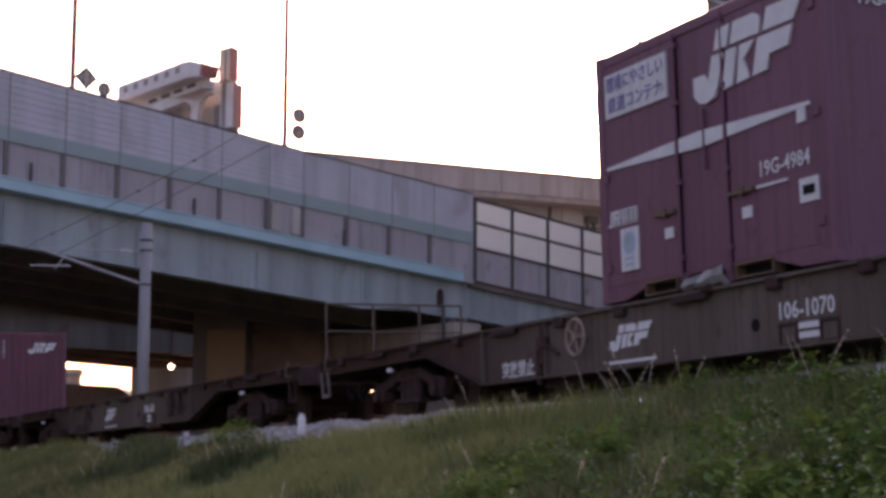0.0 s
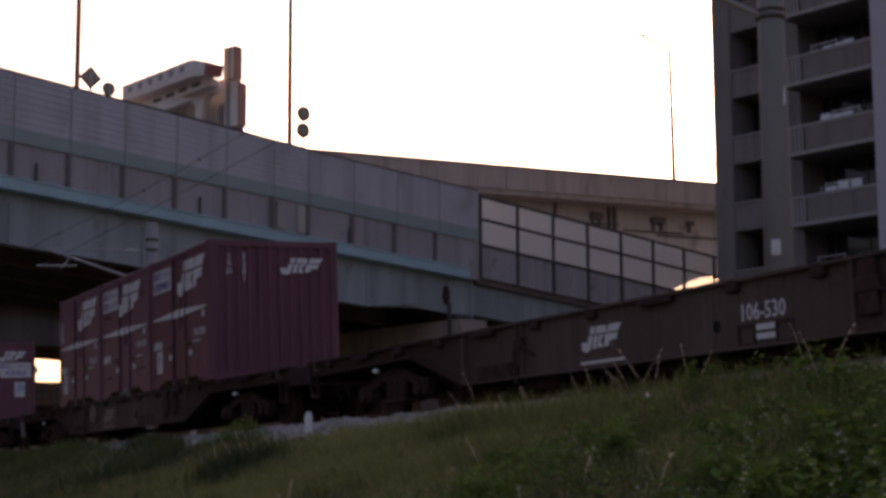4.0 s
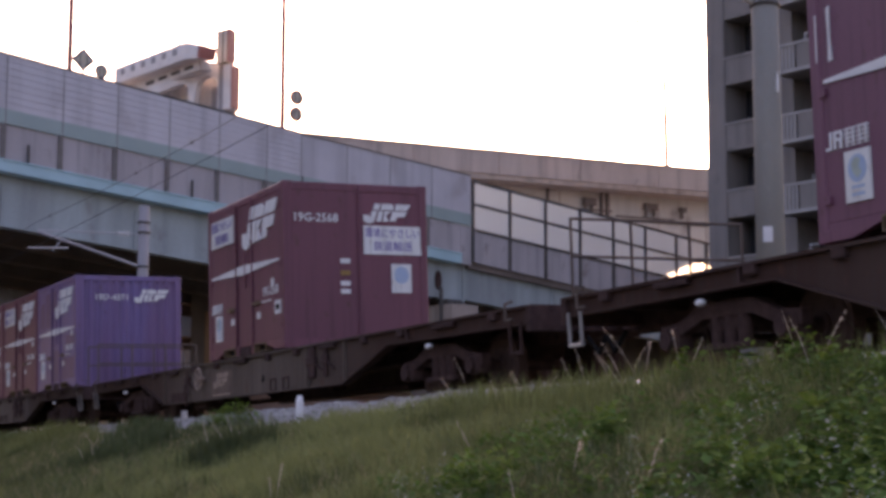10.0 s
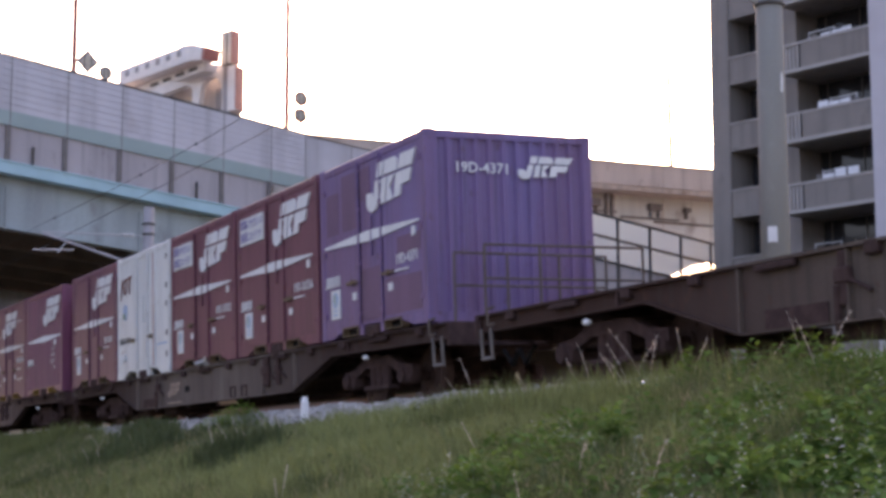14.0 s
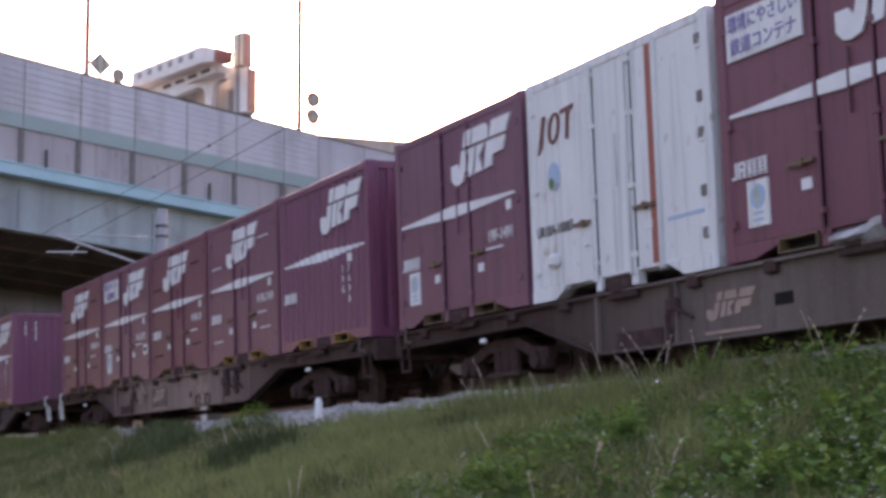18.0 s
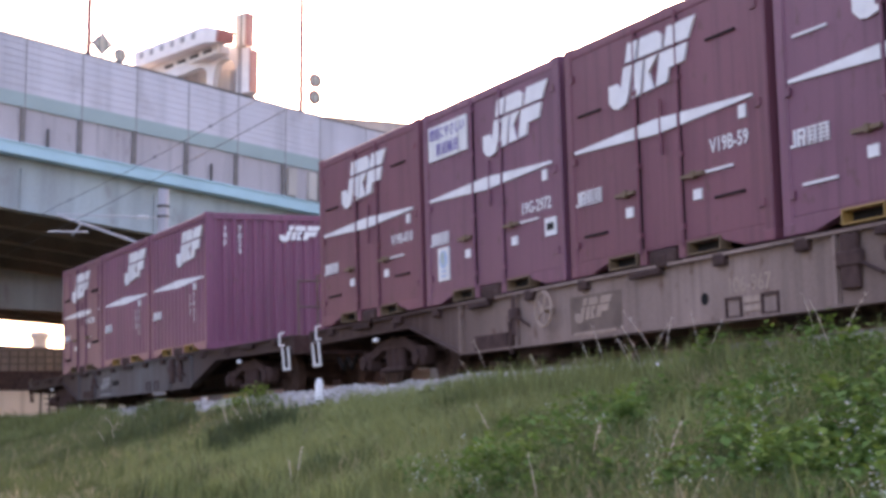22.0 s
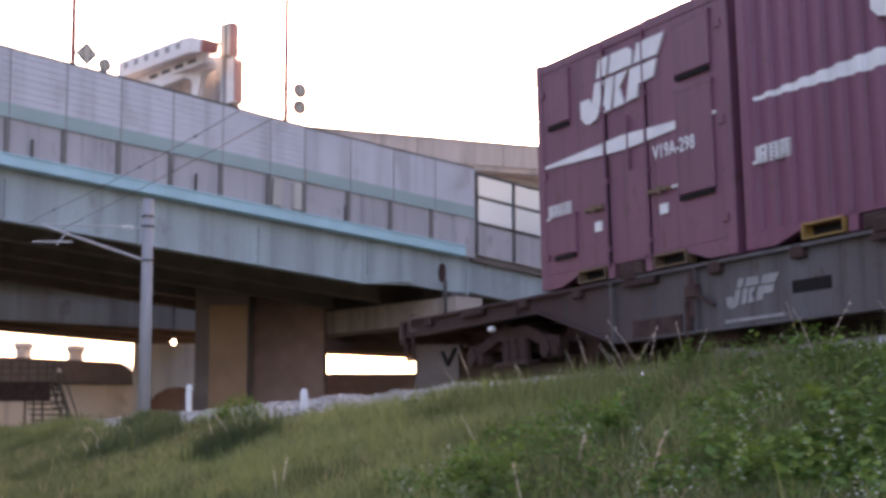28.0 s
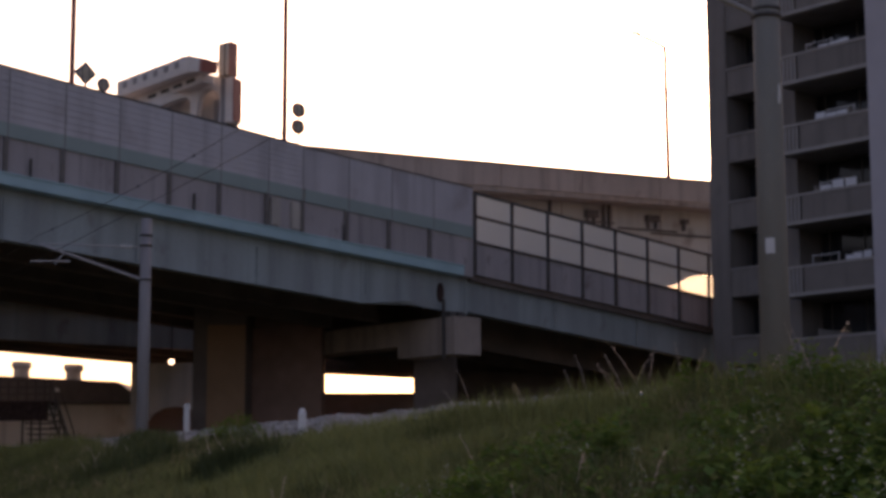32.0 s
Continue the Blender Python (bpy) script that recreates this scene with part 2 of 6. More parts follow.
LATCHSHINE = material("latch_shine_grey", (0.36, 0.36, 0.38), 0.4, 0, 0.3, 8, 60, 0.1)
LAUNDRY = material("white_cloth", (0.75, 0.76, 0.80), 0.8, 0, 0.05, 3, 30, 0.1)

STRIPERED = material("rust_red_stripe", (0.36, 0.10, 0.07), 0.6, 0, 0.15, 4, 60, 0)
OLDPAINT = material("faded_dark_paint_patch", (0.175, 0.125, 0.103), 0.8, 0, 0.3, 4, 60, 0.1, gloss=0.12)
SIGNFACE = material("faded_sign_face", (0.58, 0.50, 0.40), 0.6, 0, 0.35, 12, 40, 0.05)
RAILPAINT = material("brown_railing_paint", (0.14, 0.108, 0.09), 0.8, 0, 0.25, 5, 50, 0.1, gloss=0.12)
HOUSEWHITE = material("pale_house_render", (0.80, 0.755, 0.735), 0.85, 0, 0.08, 0.8, 30, 0.1, worn=(0.5, 0.44, 0.4), wear=0.12)
CAPSTONE = material("brown_stained_concrete", (0.42, 0.335, 0.29), 0.85, 0, 0.22, 0.8, 20, 0.2, worn=(0.20, 0.14, 0.115), wear=0.25)
CABWHITE = material("white_van_paint", (0.62, 0.63, 0.65), 0.35, 0, 0.06, 1.0, 30, 0.0)


def glow(name, colour, strength):
    m = bpy.data.materials.new(name)
    m.use_nodes = True
    b = m.node_tree.nodes["Principled BSDF"]
    b.inputs["Base Color"].default_value = (*colour, 1)
    b.inputs["Emission Color"].default_value = (*colour, 1)
    b.inputs["Emission Strength"].default_value = strength
    return m


HEADLIGHT = glow("lit_headlight", (1.0, 0.97, 0.9), 12.0)
LAMPGLOW = glow("lit_lamp", (1.0, 0.75, 0.45), 6.0)


def frosted(name, colour):
    m = bpy.data.materials.new(name)
    m.use_nodes = True
    n, l = m.node_tree.nodes, m.node_tree.links
    b = n["Principled BSDF"]
    b.inputs["Base Color"].default_value = (*colour, 1)
    b.inputs["Roughness"].default_value = 0.35
    tr = n.new("ShaderNodeBsdfTranslucent")
    tr.inputs[0].default_value = (*colour, 1)
    tp = n.new("ShaderNodeBsdfTransparent")
    tp.inputs[0].default_value = (0.88, 0.88, 0.87, 1)
    m1, m2 = n.new("ShaderNodeMixShader"), n.new("ShaderNodeMixShader")
    m1.inputs[0].default_value, m2.inputs[0].default_value = 0.6, 0.42
    l.new(b.outputs[0], m1.inputs[1])
    l.new(tr.outputs[0], m1.inputs[2])
    l.new(m1.outputs[0], m2.inputs[1])
    l.new(tp.outputs[0], m2.inputs[2])
    l.new(m2.outputs[0], n["Material Output"].inputs[0])
    return m


FROST = frosted("clouded_acrylic", (0.68, 0.76, 0.80))
WINDOW = bpy.data.materials.new("dark_window_glass")
WINDOW.use_nodes = True
WINDOW.node_tree.nodes["Principled BSDF"].inputs["Base Color"].default_value = (0.03, 0.03, 0.035, 1)
WINDOW.node_tree.nodes["Principled BSDF"].inputs["Roughness"].default_value = 0.08


# ---- mesh helpers ----
def part(name, bm, mat, parent=None, label="", at=None, smooth=False):
    me = bpy.data.meshes.new(name)
    bm.to_mesh(me)
    bm.free()
    me.materials.append(mat)
    if smooth:
        me.shade_smooth()
    ob = new(name, me)
    ob.parent = parent
    if at is not None:
        ob.matrix_basis = at
    if label:
        tagged(ob, label)
    return ob


def share(name, mesh, parent, at):
    ob = new(name, mesh)
    ob.parent = parent
    ob.matrix_basis = at
    return ob


def thing(name, label, category, at=None, group="", kind=""):
    ob = new(name)
    ob.empty_display_size = 0.2
    if at is not None:
        ob.matrix_basis = at
    return tagged(ob, label, category, group, kind)


def box(bm, x0, y0, z0, x1, y1, z1, bevel=0.0, m=None):
    r = bmesh.ops.create_cube(bm, size=1)
    vs = r["verts"]
    for v in vs:
        v.co = Vector(((x0 + x1) / 2 + v.co.x * (x1 - x0), (y0 + y1) / 2 + v.co.y * (y1 - y0), (z0 + z1) / 2 + v.co.z * (z1 - z0)))
    if bevel:
        es = list({e for v in vs for e in v.link_edges})
        r = bmesh.ops.bevel(bm, geom=es, offset=bevel, segments=1, affect="EDGES")
        vs = list({v for f in r["faces"] for v in f.verts} | {v for v in vs if v.is_valid})
    if m is not None:
        bmesh.ops.transform(bm, matrix=m, verts=vs)
    return bm


def B(*a, **k):
    return box(bmesh.new(), *a, **k)


def rod(bm, a, b, r, n=8, r2=None):
    a, b = Vector(a), Vector(b)
    d = b - a
    m = Matrix.Translation((a + b) / 2) @ d.to_track_quat("Z", "Y").to_matrix().to_4x4()
    bmesh.ops.create_cone(bm, cap_ends=True, segments=n, radius1=r, radius2=r if r2 is None else r2, depth=d.length, matrix=m)
    return bm


def ROD(*a, **k):
    return rod(bmesh.new(), *a, **k)


def prism(bm, outline, y0, y1):
    """Extrude an x-z outline from y0 to y1."""
    a = [bm.verts.new((x, y0, z)) for x, z in outline]
    b = [bm.verts.new((x, y1, z)) for x, z in outline]
    bm.faces.new(a)
    bm.faces.new(b[::-1])
    k = len(a)
    for i in range(k):
        bm.faces.new((a[i], b[i], b[(i + 1) % k], a[(i + 1) % k]))
    bmesh.ops.recalc_face_normals(bm, faces=bm.faces)
    return bm


def ring(bm, c, r, thick, axis="Y", seg=20, m=None):
    base = Matrix.Translation(c) @ (Matrix.Rotation(radians(90), 4, "X") if axis == "Y" else Matrix.Identity(4))
    rows = []
    for i in range(seg):
        a = 2 * math.pi * i / seg
        row = []
        for j in range(6):
            q = 2 * math.pi * j / 6
            row.append(bm.verts.new(base @ Vector(((r + thick * math.cos(q)) * math.cos(a), (r + thick * math.cos(q)) * math.sin(a), thick * math.sin(q)))))
        rows.append(row)
    for i in range(seg):
        for j in range(6):
            bm.faces.new((rows[i][j], rows[(i + 1) % seg][j], rows[(i + 1) % seg][(j + 1) % 6], rows[i][(j + 1) % 6]))
    return bm


def lettering(name, words, size, mat, parent, at, label="", squeeze=1.0, align="CENTER"):
    cu = bpy.data.curves.new(name, "FONT")
    cu.body, cu.size, cu.align_x, cu.align_y, cu.extrude, cu.offset = words, size, align, "CENTER", 0.002, size * 0.012
    cu.resolution_u = 2
    tmp = new(name + "_tmp", cu)
    me = bpy.data.meshes.new_from_object(tmp)
    bpy.data.objects.remove(tmp)
    me.name = name
    me.materials.clear()
    me.materials.append(mat)
    for v in me.vertices:
        v.co.x *= squeeze
    ob = new(name, me)
    ob.parent = parent
    ob.matrix_basis = at
    if label:
        tagged(ob, label)
    return ob


# ---- the line of the track: a wide left-hand curve, canted towards the inside ----
TY, DIST, CURVE, CANT, MID = 0.430577, 8.6134 + 1.225 + 0.03, 1 / 875.06, 0.0299, 15.0
AWAY = Vector((-math.sin(TY), math.cos(TY), 0))
SIDE = Vector((math.cos(TY), math.sin(TY), 0))


def spot(al, lat, z=0.0):
    """World place at al metres along the line (away from the eye's foot) and lat metres to the side of it, following the curve."""
    de = max(-80.0, min(260.0, al - MID))
    an = CURVE * de
    rest = al - MID - de
    off = lat - DIST
    a = MID + math.sin(an) / CURVE + rest * math.cos(an) + off * math.sin(an)
    s = DIST - (1 - math.cos(an)) / CURVE - rest * math.sin(an) + off * math.cos(an)
    p = AWAY * a + SIDE * s
    return Vector((p.x, p.y, z))


def heading(al):
    return TY + CURVE * max(-80.0, min(260.0, al - MID))


def track_pose(al, up=0.0, lat=0.0, canted=True):
    """Pose with x along the travel (towards the eye), y away from the eye, z up; on the rails at al metres."""
    p = spot(al, DIST)
    m = Matrix.Translation(p) @ Matrix.Rotation(heading(al) - math.pi / 2, 4, "Z")
    if canted:
        m = m @ Matrix.Rotation(CANT, 4, "X")
    return m @ Matrix.Translation((0, lat, up))

# ---- ground ----
def ground_z(lat, al):
    if lat < 0.5:
        z = -2.2
    elif lat < 6.4:
        z = -2.2 + (lat - 0.5) * 0.308
    elif lat < 7.1:
        z = -0.383 + (lat - 6.4) * 0.05
    elif lat < 7.9:
        z = -0.35 + (lat - 7.1) * 0.28
    elif lat < 11.6:
        z = -0.126
    elif lat < 13.0:
        z = -0.126 - (lat - 11.6) * 0.3
    else:
        z = -0.55
    if lat < 7.1:
        z += 0.05 * noise.noise(Vector((lat * 0.9, al * 0.45, 0))) + 0.03 * noise.noise(Vector((lat * 2.5, al * 1.7, 3)))
    return z


def build_ground():
    lats = [-1500, -500, -150, -50, -20, -8, -3, 0, 0.5] + [0.5 + 0.295 * i for i in range(1, 21)] + [6.7, 7.1, 7.5, 7.9, 9, 10, 11, 11.6, 12.3, 13, 15, 25, 60, 160, 500, 1500]
    als = [-1500, -500, -150, -60, -30, -15, -8] + [-4 + 0.7 * i for i in range(72)] + [48, 52, 57, 64, 75, 95, 130, 180, 240, 400, 900, 1500]
    bm = bmesh.new()
    grid = [[bm.verts.new(spot(a, l, ground_z(l, a))) for l in lats] for a in als]
    for i in range(len(als) - 1):
        for j in range(len(lats) - 1):
            bm.faces.new((grid[i][j], grid[i + 1][j], grid[i + 1][j + 1], grid[i][j + 1]))
    bmesh.ops.recalc_face_normals(bm, faces=bm.faces)
    g = part("ground", bm, EARTH, smooth=True)
    if g.data.polygons[0].normal.z < 0:
        g.data.flip_normals()
    tagged(g, "grassy railway embankment rising to the ballasted track", "ground", kind="structure")


build_ground()


# ---- the track ----
def build_track():
    root = thing("railway_track", "single railway track of worn rails on grey ballast", "track", kind="structure")
    for side in (-0.5335, 0.5335):
        bm = bmesh.new()
        prof = [(-0.06, -0.14), (0.06, -0.14), (0.06, -0.125), (0.012, -0.11), (0.012, -0.04), (0.034, -0.03), (0.034, 0), (-0.034, 0), (-0.034, -0.03), (-0.012, -0.04), (-0.012, -0.11), (-0.06, -0.125)]
        prev = None
        for al in [-60, -30] + list(range(-10, 140, 5)):
            m = track_pose(al)
            row = [bm.verts.new(m @ Vector((0, side + y, z))) for y, z in prof]
            if prev:
                for i in range(len(prof)):
                    bm.faces.new((prev[i], prev[(i + 1) % len(prof)], row[(i + 1) % len(prof)], row[i]))
            prev = row
        part("rail", bm, STEEL, root)
    bm = box(bmesh.new(), -0.12, -1.0, -0.30, 0.12, 1.0, -0.145, 0.015)
    me = bpy.data.meshes.new("sleeper")
    bm.to_mesh(me)
    bm.free()
    me.materials.append(CONCRETE)
    for i in range(150):
        share("sleeper", me, root, track_pose(-15 + i * 0.62))


build_track()


def build_ballast():
    rng = np.random.default_rng(5)
    base = bmesh.new()
    bmesh.ops.create_icosphere(base, subdivisions=1, radius=1)
    bv = np.array([v.co for v in base.verts])
    bf = np.array([[v.index for v in f.verts] for f in base.faces])
    base.free()
    vs, fs, k = [], [], 0
    spans = [(6.7, 7.2, 13.6, 20, 2600), (7.15, 8.45, 11, 26, 11500), (7.15, 8.3, 26, 48, 5000), (8.45, 11.5, 10, 45, 4500)]
    for l0, l1, a0, a1, n in spans:
        for _ in range(n):
            lat = rng.uniform(l0, l1)
            al = rng.uniform(a0, a1)
            heap = max(0.0, 1 - abs(lat - 8.0) / 0.55) * min(1.0, max(-0.6, (al - 12.5) / 3.0))
            low = ground_z(lat, al)
            z = low + heap * (0.035 + 0.06 * noise.noise(Vector((al * 0.8, 0, 7)))) + rng.uniform(-0.01, 0.045)
            s = rng.uniform(0.024, 0.05)
            c, sn = math.cos(rng.uniform(0, 6.3)), math.sin(rng.uniform(0, 6.3))
            v = bv * rng.uniform(0.65, 1.3, (12, 1)) * np.array([s, s * 0.8, s * 0.7])
            v = np.stack([v[:, 0] * c - v[:, 1] * sn, v[:, 0] * sn + v[:, 1] * c, v[:, 2]], 1) + np.array(spot(al, lat, z))
            vs.append(v)
            fs.append(bf + k)
            k += 12
    me = bpy.data.meshes.new("ballast")
    me.from_pydata(np.concatenate(vs).tolist(), [], np.concatenate(fs).tolist())
    me.materials.append(STONE)
    tagged(new("ballast", me), "bank of loose grey ballast stones beside the rails", "ballast", kind="stuff")


build_ballast()

# ---- elevated road: its near edge runs from the left foreground down to the right ----
VX, VY, PHI = -10.256, 57.3, radians(50)
VDIR = Vector((math.sin(PHI), math.cos(PHI), 0))
VBACK = Vector((-VDIR.y, VDIR.x, 0))


def ramp(l):
    """Fall of the roadway from its level at l = 0."""
    return -0.074 * l if l < 15 else -1.11 - 0.092 * (l - 15)


def via(l, back, z, follow=True):
    p = Vector((VX, VY, 0)) + VDIR * l + VBACK * back
    return Vector((p.x, p.y, z + (ramp(l) if follow else 0)))


def strip(bm, l0, l1, b0, b1, z0, z1, step=5.0, follow=True):
    """A beam along the viaduct with a rectangular section, following its fall."""
    n = max(1, int(math.ceil((l1 - l0) / step)))
    prev = None
    cuts = sorted({l0 + (l1 - l0) * i / n for i in range(n + 1)} | ({15.0} if l0 < 15 < l1 else set()))
    for l in cuts:
        lo, hi = (z(l) if callable(z) else z for z in (z0, z1))
        row = [bm.verts.new(via(l, b, z, follow)) for b, z in ((b0, lo), (b1, lo), (b1, hi), (b0, hi))]
        if prev:
            for i in range(4):
                bm.faces.new((prev[i], prev[(i + 1) % 4], row[(i + 1) % 4], row[i]))
        else:
            bm.faces.new(row)
        prev = row
    bm.faces.new(prev[::-1])
    bmesh.ops.recalc_face_normals(bm, faces=bm.faces)
    return bm


def S(*a, **k):
    return strip(bmesh.new(), *a, **k)


def build_viaduct():
    root = thing("elevated_road", "elevated expressway ramp on pale blue steel girders with sound walls", "viaduct")
    L0, LM, L1 = -75.0, 14.6, 62.0
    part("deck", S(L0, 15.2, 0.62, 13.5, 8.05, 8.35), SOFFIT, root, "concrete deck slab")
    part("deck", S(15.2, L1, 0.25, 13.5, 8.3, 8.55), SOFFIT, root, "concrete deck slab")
    # outer girder with stiffeners and flanges, straight span then a shallower one past the joint
    part("girder", S(L0, 9.8, 0.55, 0.60, 6.67, 8.6), TEAL, root, "pale blue steel girder")
    bm = bmesh.new()
    rim = [(9.8, 6.62), (12.2, 6.92), (15.2, 6.92), (15.2, 8.62), (9.8, 8.62)]
    va, vb = [bm.verts.new(via(l, 0.5, z)) for l, z in rim], [bm.verts.new(via(l, 0.6, z)) for l, z in rim]
    bm.faces.new(va)
    bm.faces.new(vb[::-1])
    for k in range(5):
        bm.faces.new((va[k], vb[k], vb[(k + 1) % 5], va[(k + 1) % 5]))
    part("girder", bm, TEAL, root, "pale blue girder end")
    part("girder", S(15.2, L1, 0.5, 0.55, 7.05, 8.55), TEAL, root, "pale blue steel girder")
    part("bottom_flange", S(L0, 9.8, 0.35, 0.80, 6.62, 6.67), TEAL, root)
    part("bottom_flange", S(15.2, L1, 0.3, 0.8, 7.0, 7.05), TEAL, root)
    bm = bmesh.new()
    prism(bm, [(0, 0), (2.4, 0.25), (2.4, 0.32), (0, 0.05)], 0, 0.45)
    q = via(9.8, 0.35, 6.62)
    bmesh.ops.transform(bm, matrix=Matrix.Translation(q) @ Matrix.Rotation(math.pi / 2 - PHI, 4, "Z"), verts=bm.verts)
    part("bottom_flange", bm, TEAL, root)
    bm = bmesh.new()
    bmesh.ops.create_cone(bm, cap_ends=True, segments=18, radius1=0.16, radius2=0.16, depth=0.1, matrix=Matrix.Translation(via(13.75, 0.47, 7.62)) @ Matrix.Rotation(math.pi / 2 - PHI, 4, "Z") @ Matrix.Diagonal((1, 1, 2.4, 1)) @ Matrix.Rotation(math.pi / 2, 4, "X"))
    part("bearing_slot", bm, RUST, root, "dark oval opening where the two spans meet")
    for i, l in enumerate(np.arange(-30, 60, 5.0)):
        zb, zt, b = (6.55, 8.05, 0.46) if l < 9.8 else (7.05, 8.5, 0.41)
        part("stiffener", S(l, l + 0.04, b, b + 0.09, zb, zt), TEAL, root)
    # inner girders and cross beams take the shade-darkened tone, not the outer girder's blue
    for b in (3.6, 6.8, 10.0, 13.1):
        part("girder", S(L0, 13.0, b, b + 0.05, 6.6, 8.05), SOFFIT, root, "inner girder in a tone darkened for shade")
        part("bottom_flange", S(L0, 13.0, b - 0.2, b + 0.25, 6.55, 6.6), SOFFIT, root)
        part("girder", S(15.4, L1, b, b + 0.05, 6.2, 8.05), SOFFIT, root, "inner girder in a tone darkened for shade")
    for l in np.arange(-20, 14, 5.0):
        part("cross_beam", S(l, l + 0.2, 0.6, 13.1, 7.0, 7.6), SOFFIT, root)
    # ledge and concrete barrier
    part("ledge", S(L0, LM, -0.02, 0.5, 8.38, 8.74), LEDGE, root, "cyan painted cable ledge")
    part("ledge", S(L0, LM, -0.06, 0.5, 8.74, 8.79), LEDGE, root)
    bays = [-9.32 + 2.06 * i for i in range(8)] + [6.68 + 2.05 * i for i in range(4)] + [LM]
    for a, b in zip(bays[:-1], bays[1:]):
        part("barrier_panel", S(a + 0.02, b, 0.08, 0.35, 8.79, 9.97), CONC_PINK, root)
        part("barrier_post", S(a - 0.075, a + 0.075, -0.02, 0.08, 8.79, 9.97), POSTGREY, root)
    part("barrier_panel", S(L0, bays[0], 0.08, 0.35, 8.79, 9.97), CONC_PINK, root)
    part("barrier_panel", S(LM + 0.02, 15.18, 0.1, 0.4, 8.4, 9.95), CONC_PINK, root)
    for l in (-4.3, 2.0, 8.6):
        part("drain_pipe", ROD(via(l, 0.0, 8.79), via(l, 0.0, 9.4), 0.05, 6), POSTSTEEL, root)
    for l in (5.25, 6.15):
        part("cable_box", S(l, l + 0.38, -0.08, 0.08, 8.85, 9.85), CONC_WARM, root, "grey cabinet clamped to the barrier")
    # sound wall
    part("lower_band", S(L0, 6.7, 0.0, 0.12, 9.97, 10.45), TEALBAND, root, "grey-green lower wall band")
    part("lower_band", S(6.8, 15.1, 0.0, 0.12, 9.97, 10.45), TEALBAND, root, "grey-green lower wall band")
    def crown(l):
        """Height of the wall's top, which climbs a little against the road."""
        return 12.06 + 0.019 * max(0.0, 6.75 - max(l, -20.0))

    joints = [-11.3 + 2.06 * i for i in range(9)] + [6.72, 8.86, 10.95, 13.06, 15.1]
    for l, b in zip(joints[:-1], joints[1:]):
        e, bm = b - 0.03, bmesh.new()
        if l < 6.6:
            for k in range(8):
                def level(f):
                    return lambda x: 10.45 + (crown(x) - 10.45) * f / 8
                strip(bm, l, e, 0.0, 0.1, level(k), level(k + 0.93))
                strip(bm, l, e, 0.025, 0.1, level(k + 0.93), level(k + 1))
        else:
            strip(bm, l, e, 0.0, 0.1, 10.45, 12.02)
        part("sound_panel", bm, PANEL, root)
        part("wall_post", S(l - 0.045, l - 0.01, -0.012, 0.12, 9.97, crown if l < 6.6 else 12.02), SIGNBACK, root)
    part("sound_panel", S(L0, -11.35, 0.0, 0.1, 10.45, crown), PANEL, root)
    part("wall_cap", S(L0, 6.75, -0.03, 0.15, crown, lambda x: crown(x) + 0.05), POSTSTEEL, root)
    part("wall_cap", S(6.75, 15.1, -0.03, 0.15, 12.02, 12.06), POSTSTEEL, root)
    # clear screen beyond the joint
    part("barrier_panel", S(15.2, L1, 0.1, 0.4, 8.55, 9.85), CONC_PINK, root)
    for i in range(24):
        l = 15.25 + 2.03 * i
        part("screen_post", S(l - 0.06, l + 0.06, 0.02, 0.12, 8.55, 11.88), POSTSTEEL, root)
        for z0, z1 in ((9.88, 10.86), (10.98, 11.80)):
            part("pane", S(l + 0.07, l + 1.96, 0.06, 0.075, z0, z1), FROST, root)
    for z in (9.83, 10.88, 11.82):
        part("screen_rail", S(15.2, L1, 0.03, 0.11, z, z + 0.09), POSTSTEEL, root)
    part("far_barrier", S(L0, L1, 13.2, 13.5, 8.3, 9.4), CONC_PINK, root)
    # lighting columns and signs on the wall
    for l, r in ((-2.78, 0.10), (5.99, 0.11)):
        part("lighting_column", ROD(via(l, 0.25, 9.5), via(l, 0.25, 24, False), r, 10, r * 0.75), GLOWPOLE, root, "slender lighting column coloured red for the glow around it")


build_viaduct()


def disc_sign(name, label, l, z, r, seg, mats, stem):
    root = thing(name, label, "road sign")
    c = via(l + 0.1, 0.1, z, False)
    bm = bmesh.new()
    bmesh.ops.create_cone(bm, cap_ends=True, segments=seg, radius1=r, radius2=r, depth=0.04, matrix=Matrix.Rotation(radians(90), 4, "X"))
    bmesh.ops.transform(bm, matrix=Matrix.Translation(c) @ Matrix.Rotation(radians(35), 4, "Z"), verts=bm.verts)
    part("plate", bm, mats, root)
    bm = bmesh.new()
    bmesh.ops.create_cone(bm, cap_ends=True, segments=seg, radius1=r * 0.68, radius2=r * 0.68, depth=0.02, matrix=Matrix.Rotation(radians(90), 4, "X"))
    bmesh.ops.transform(bm, matrix=Matrix.Translation(c) @ Matrix.Rotation(radians(35), 4, "Z") @ Matrix.Translation((0, -0.026, 0)), verts=bm.verts)
    part("sign_face", bm, SIGNFACE, root)
    for k in (-1, 1):
        bm = B(k * r * 0.3 - 0.015, -0.05, -r * 0.6, k * r * 0.3 + 0.015, -0.038, r * 0.6)
        bmesh.ops.transform(bm, matrix=Matrix.Translation(c) @ Matrix.Rotation(radians(35), 4, "Z"), verts=bm.verts)
        part("stiffening_bar", bm, POSTSTEEL, root)
    part("stem", ROD(c + Vector((0, 0.05, r * 0.6)), c + Vector((0, 0.05, -stem)), 0.035, 6), POSTSTEEL, root)


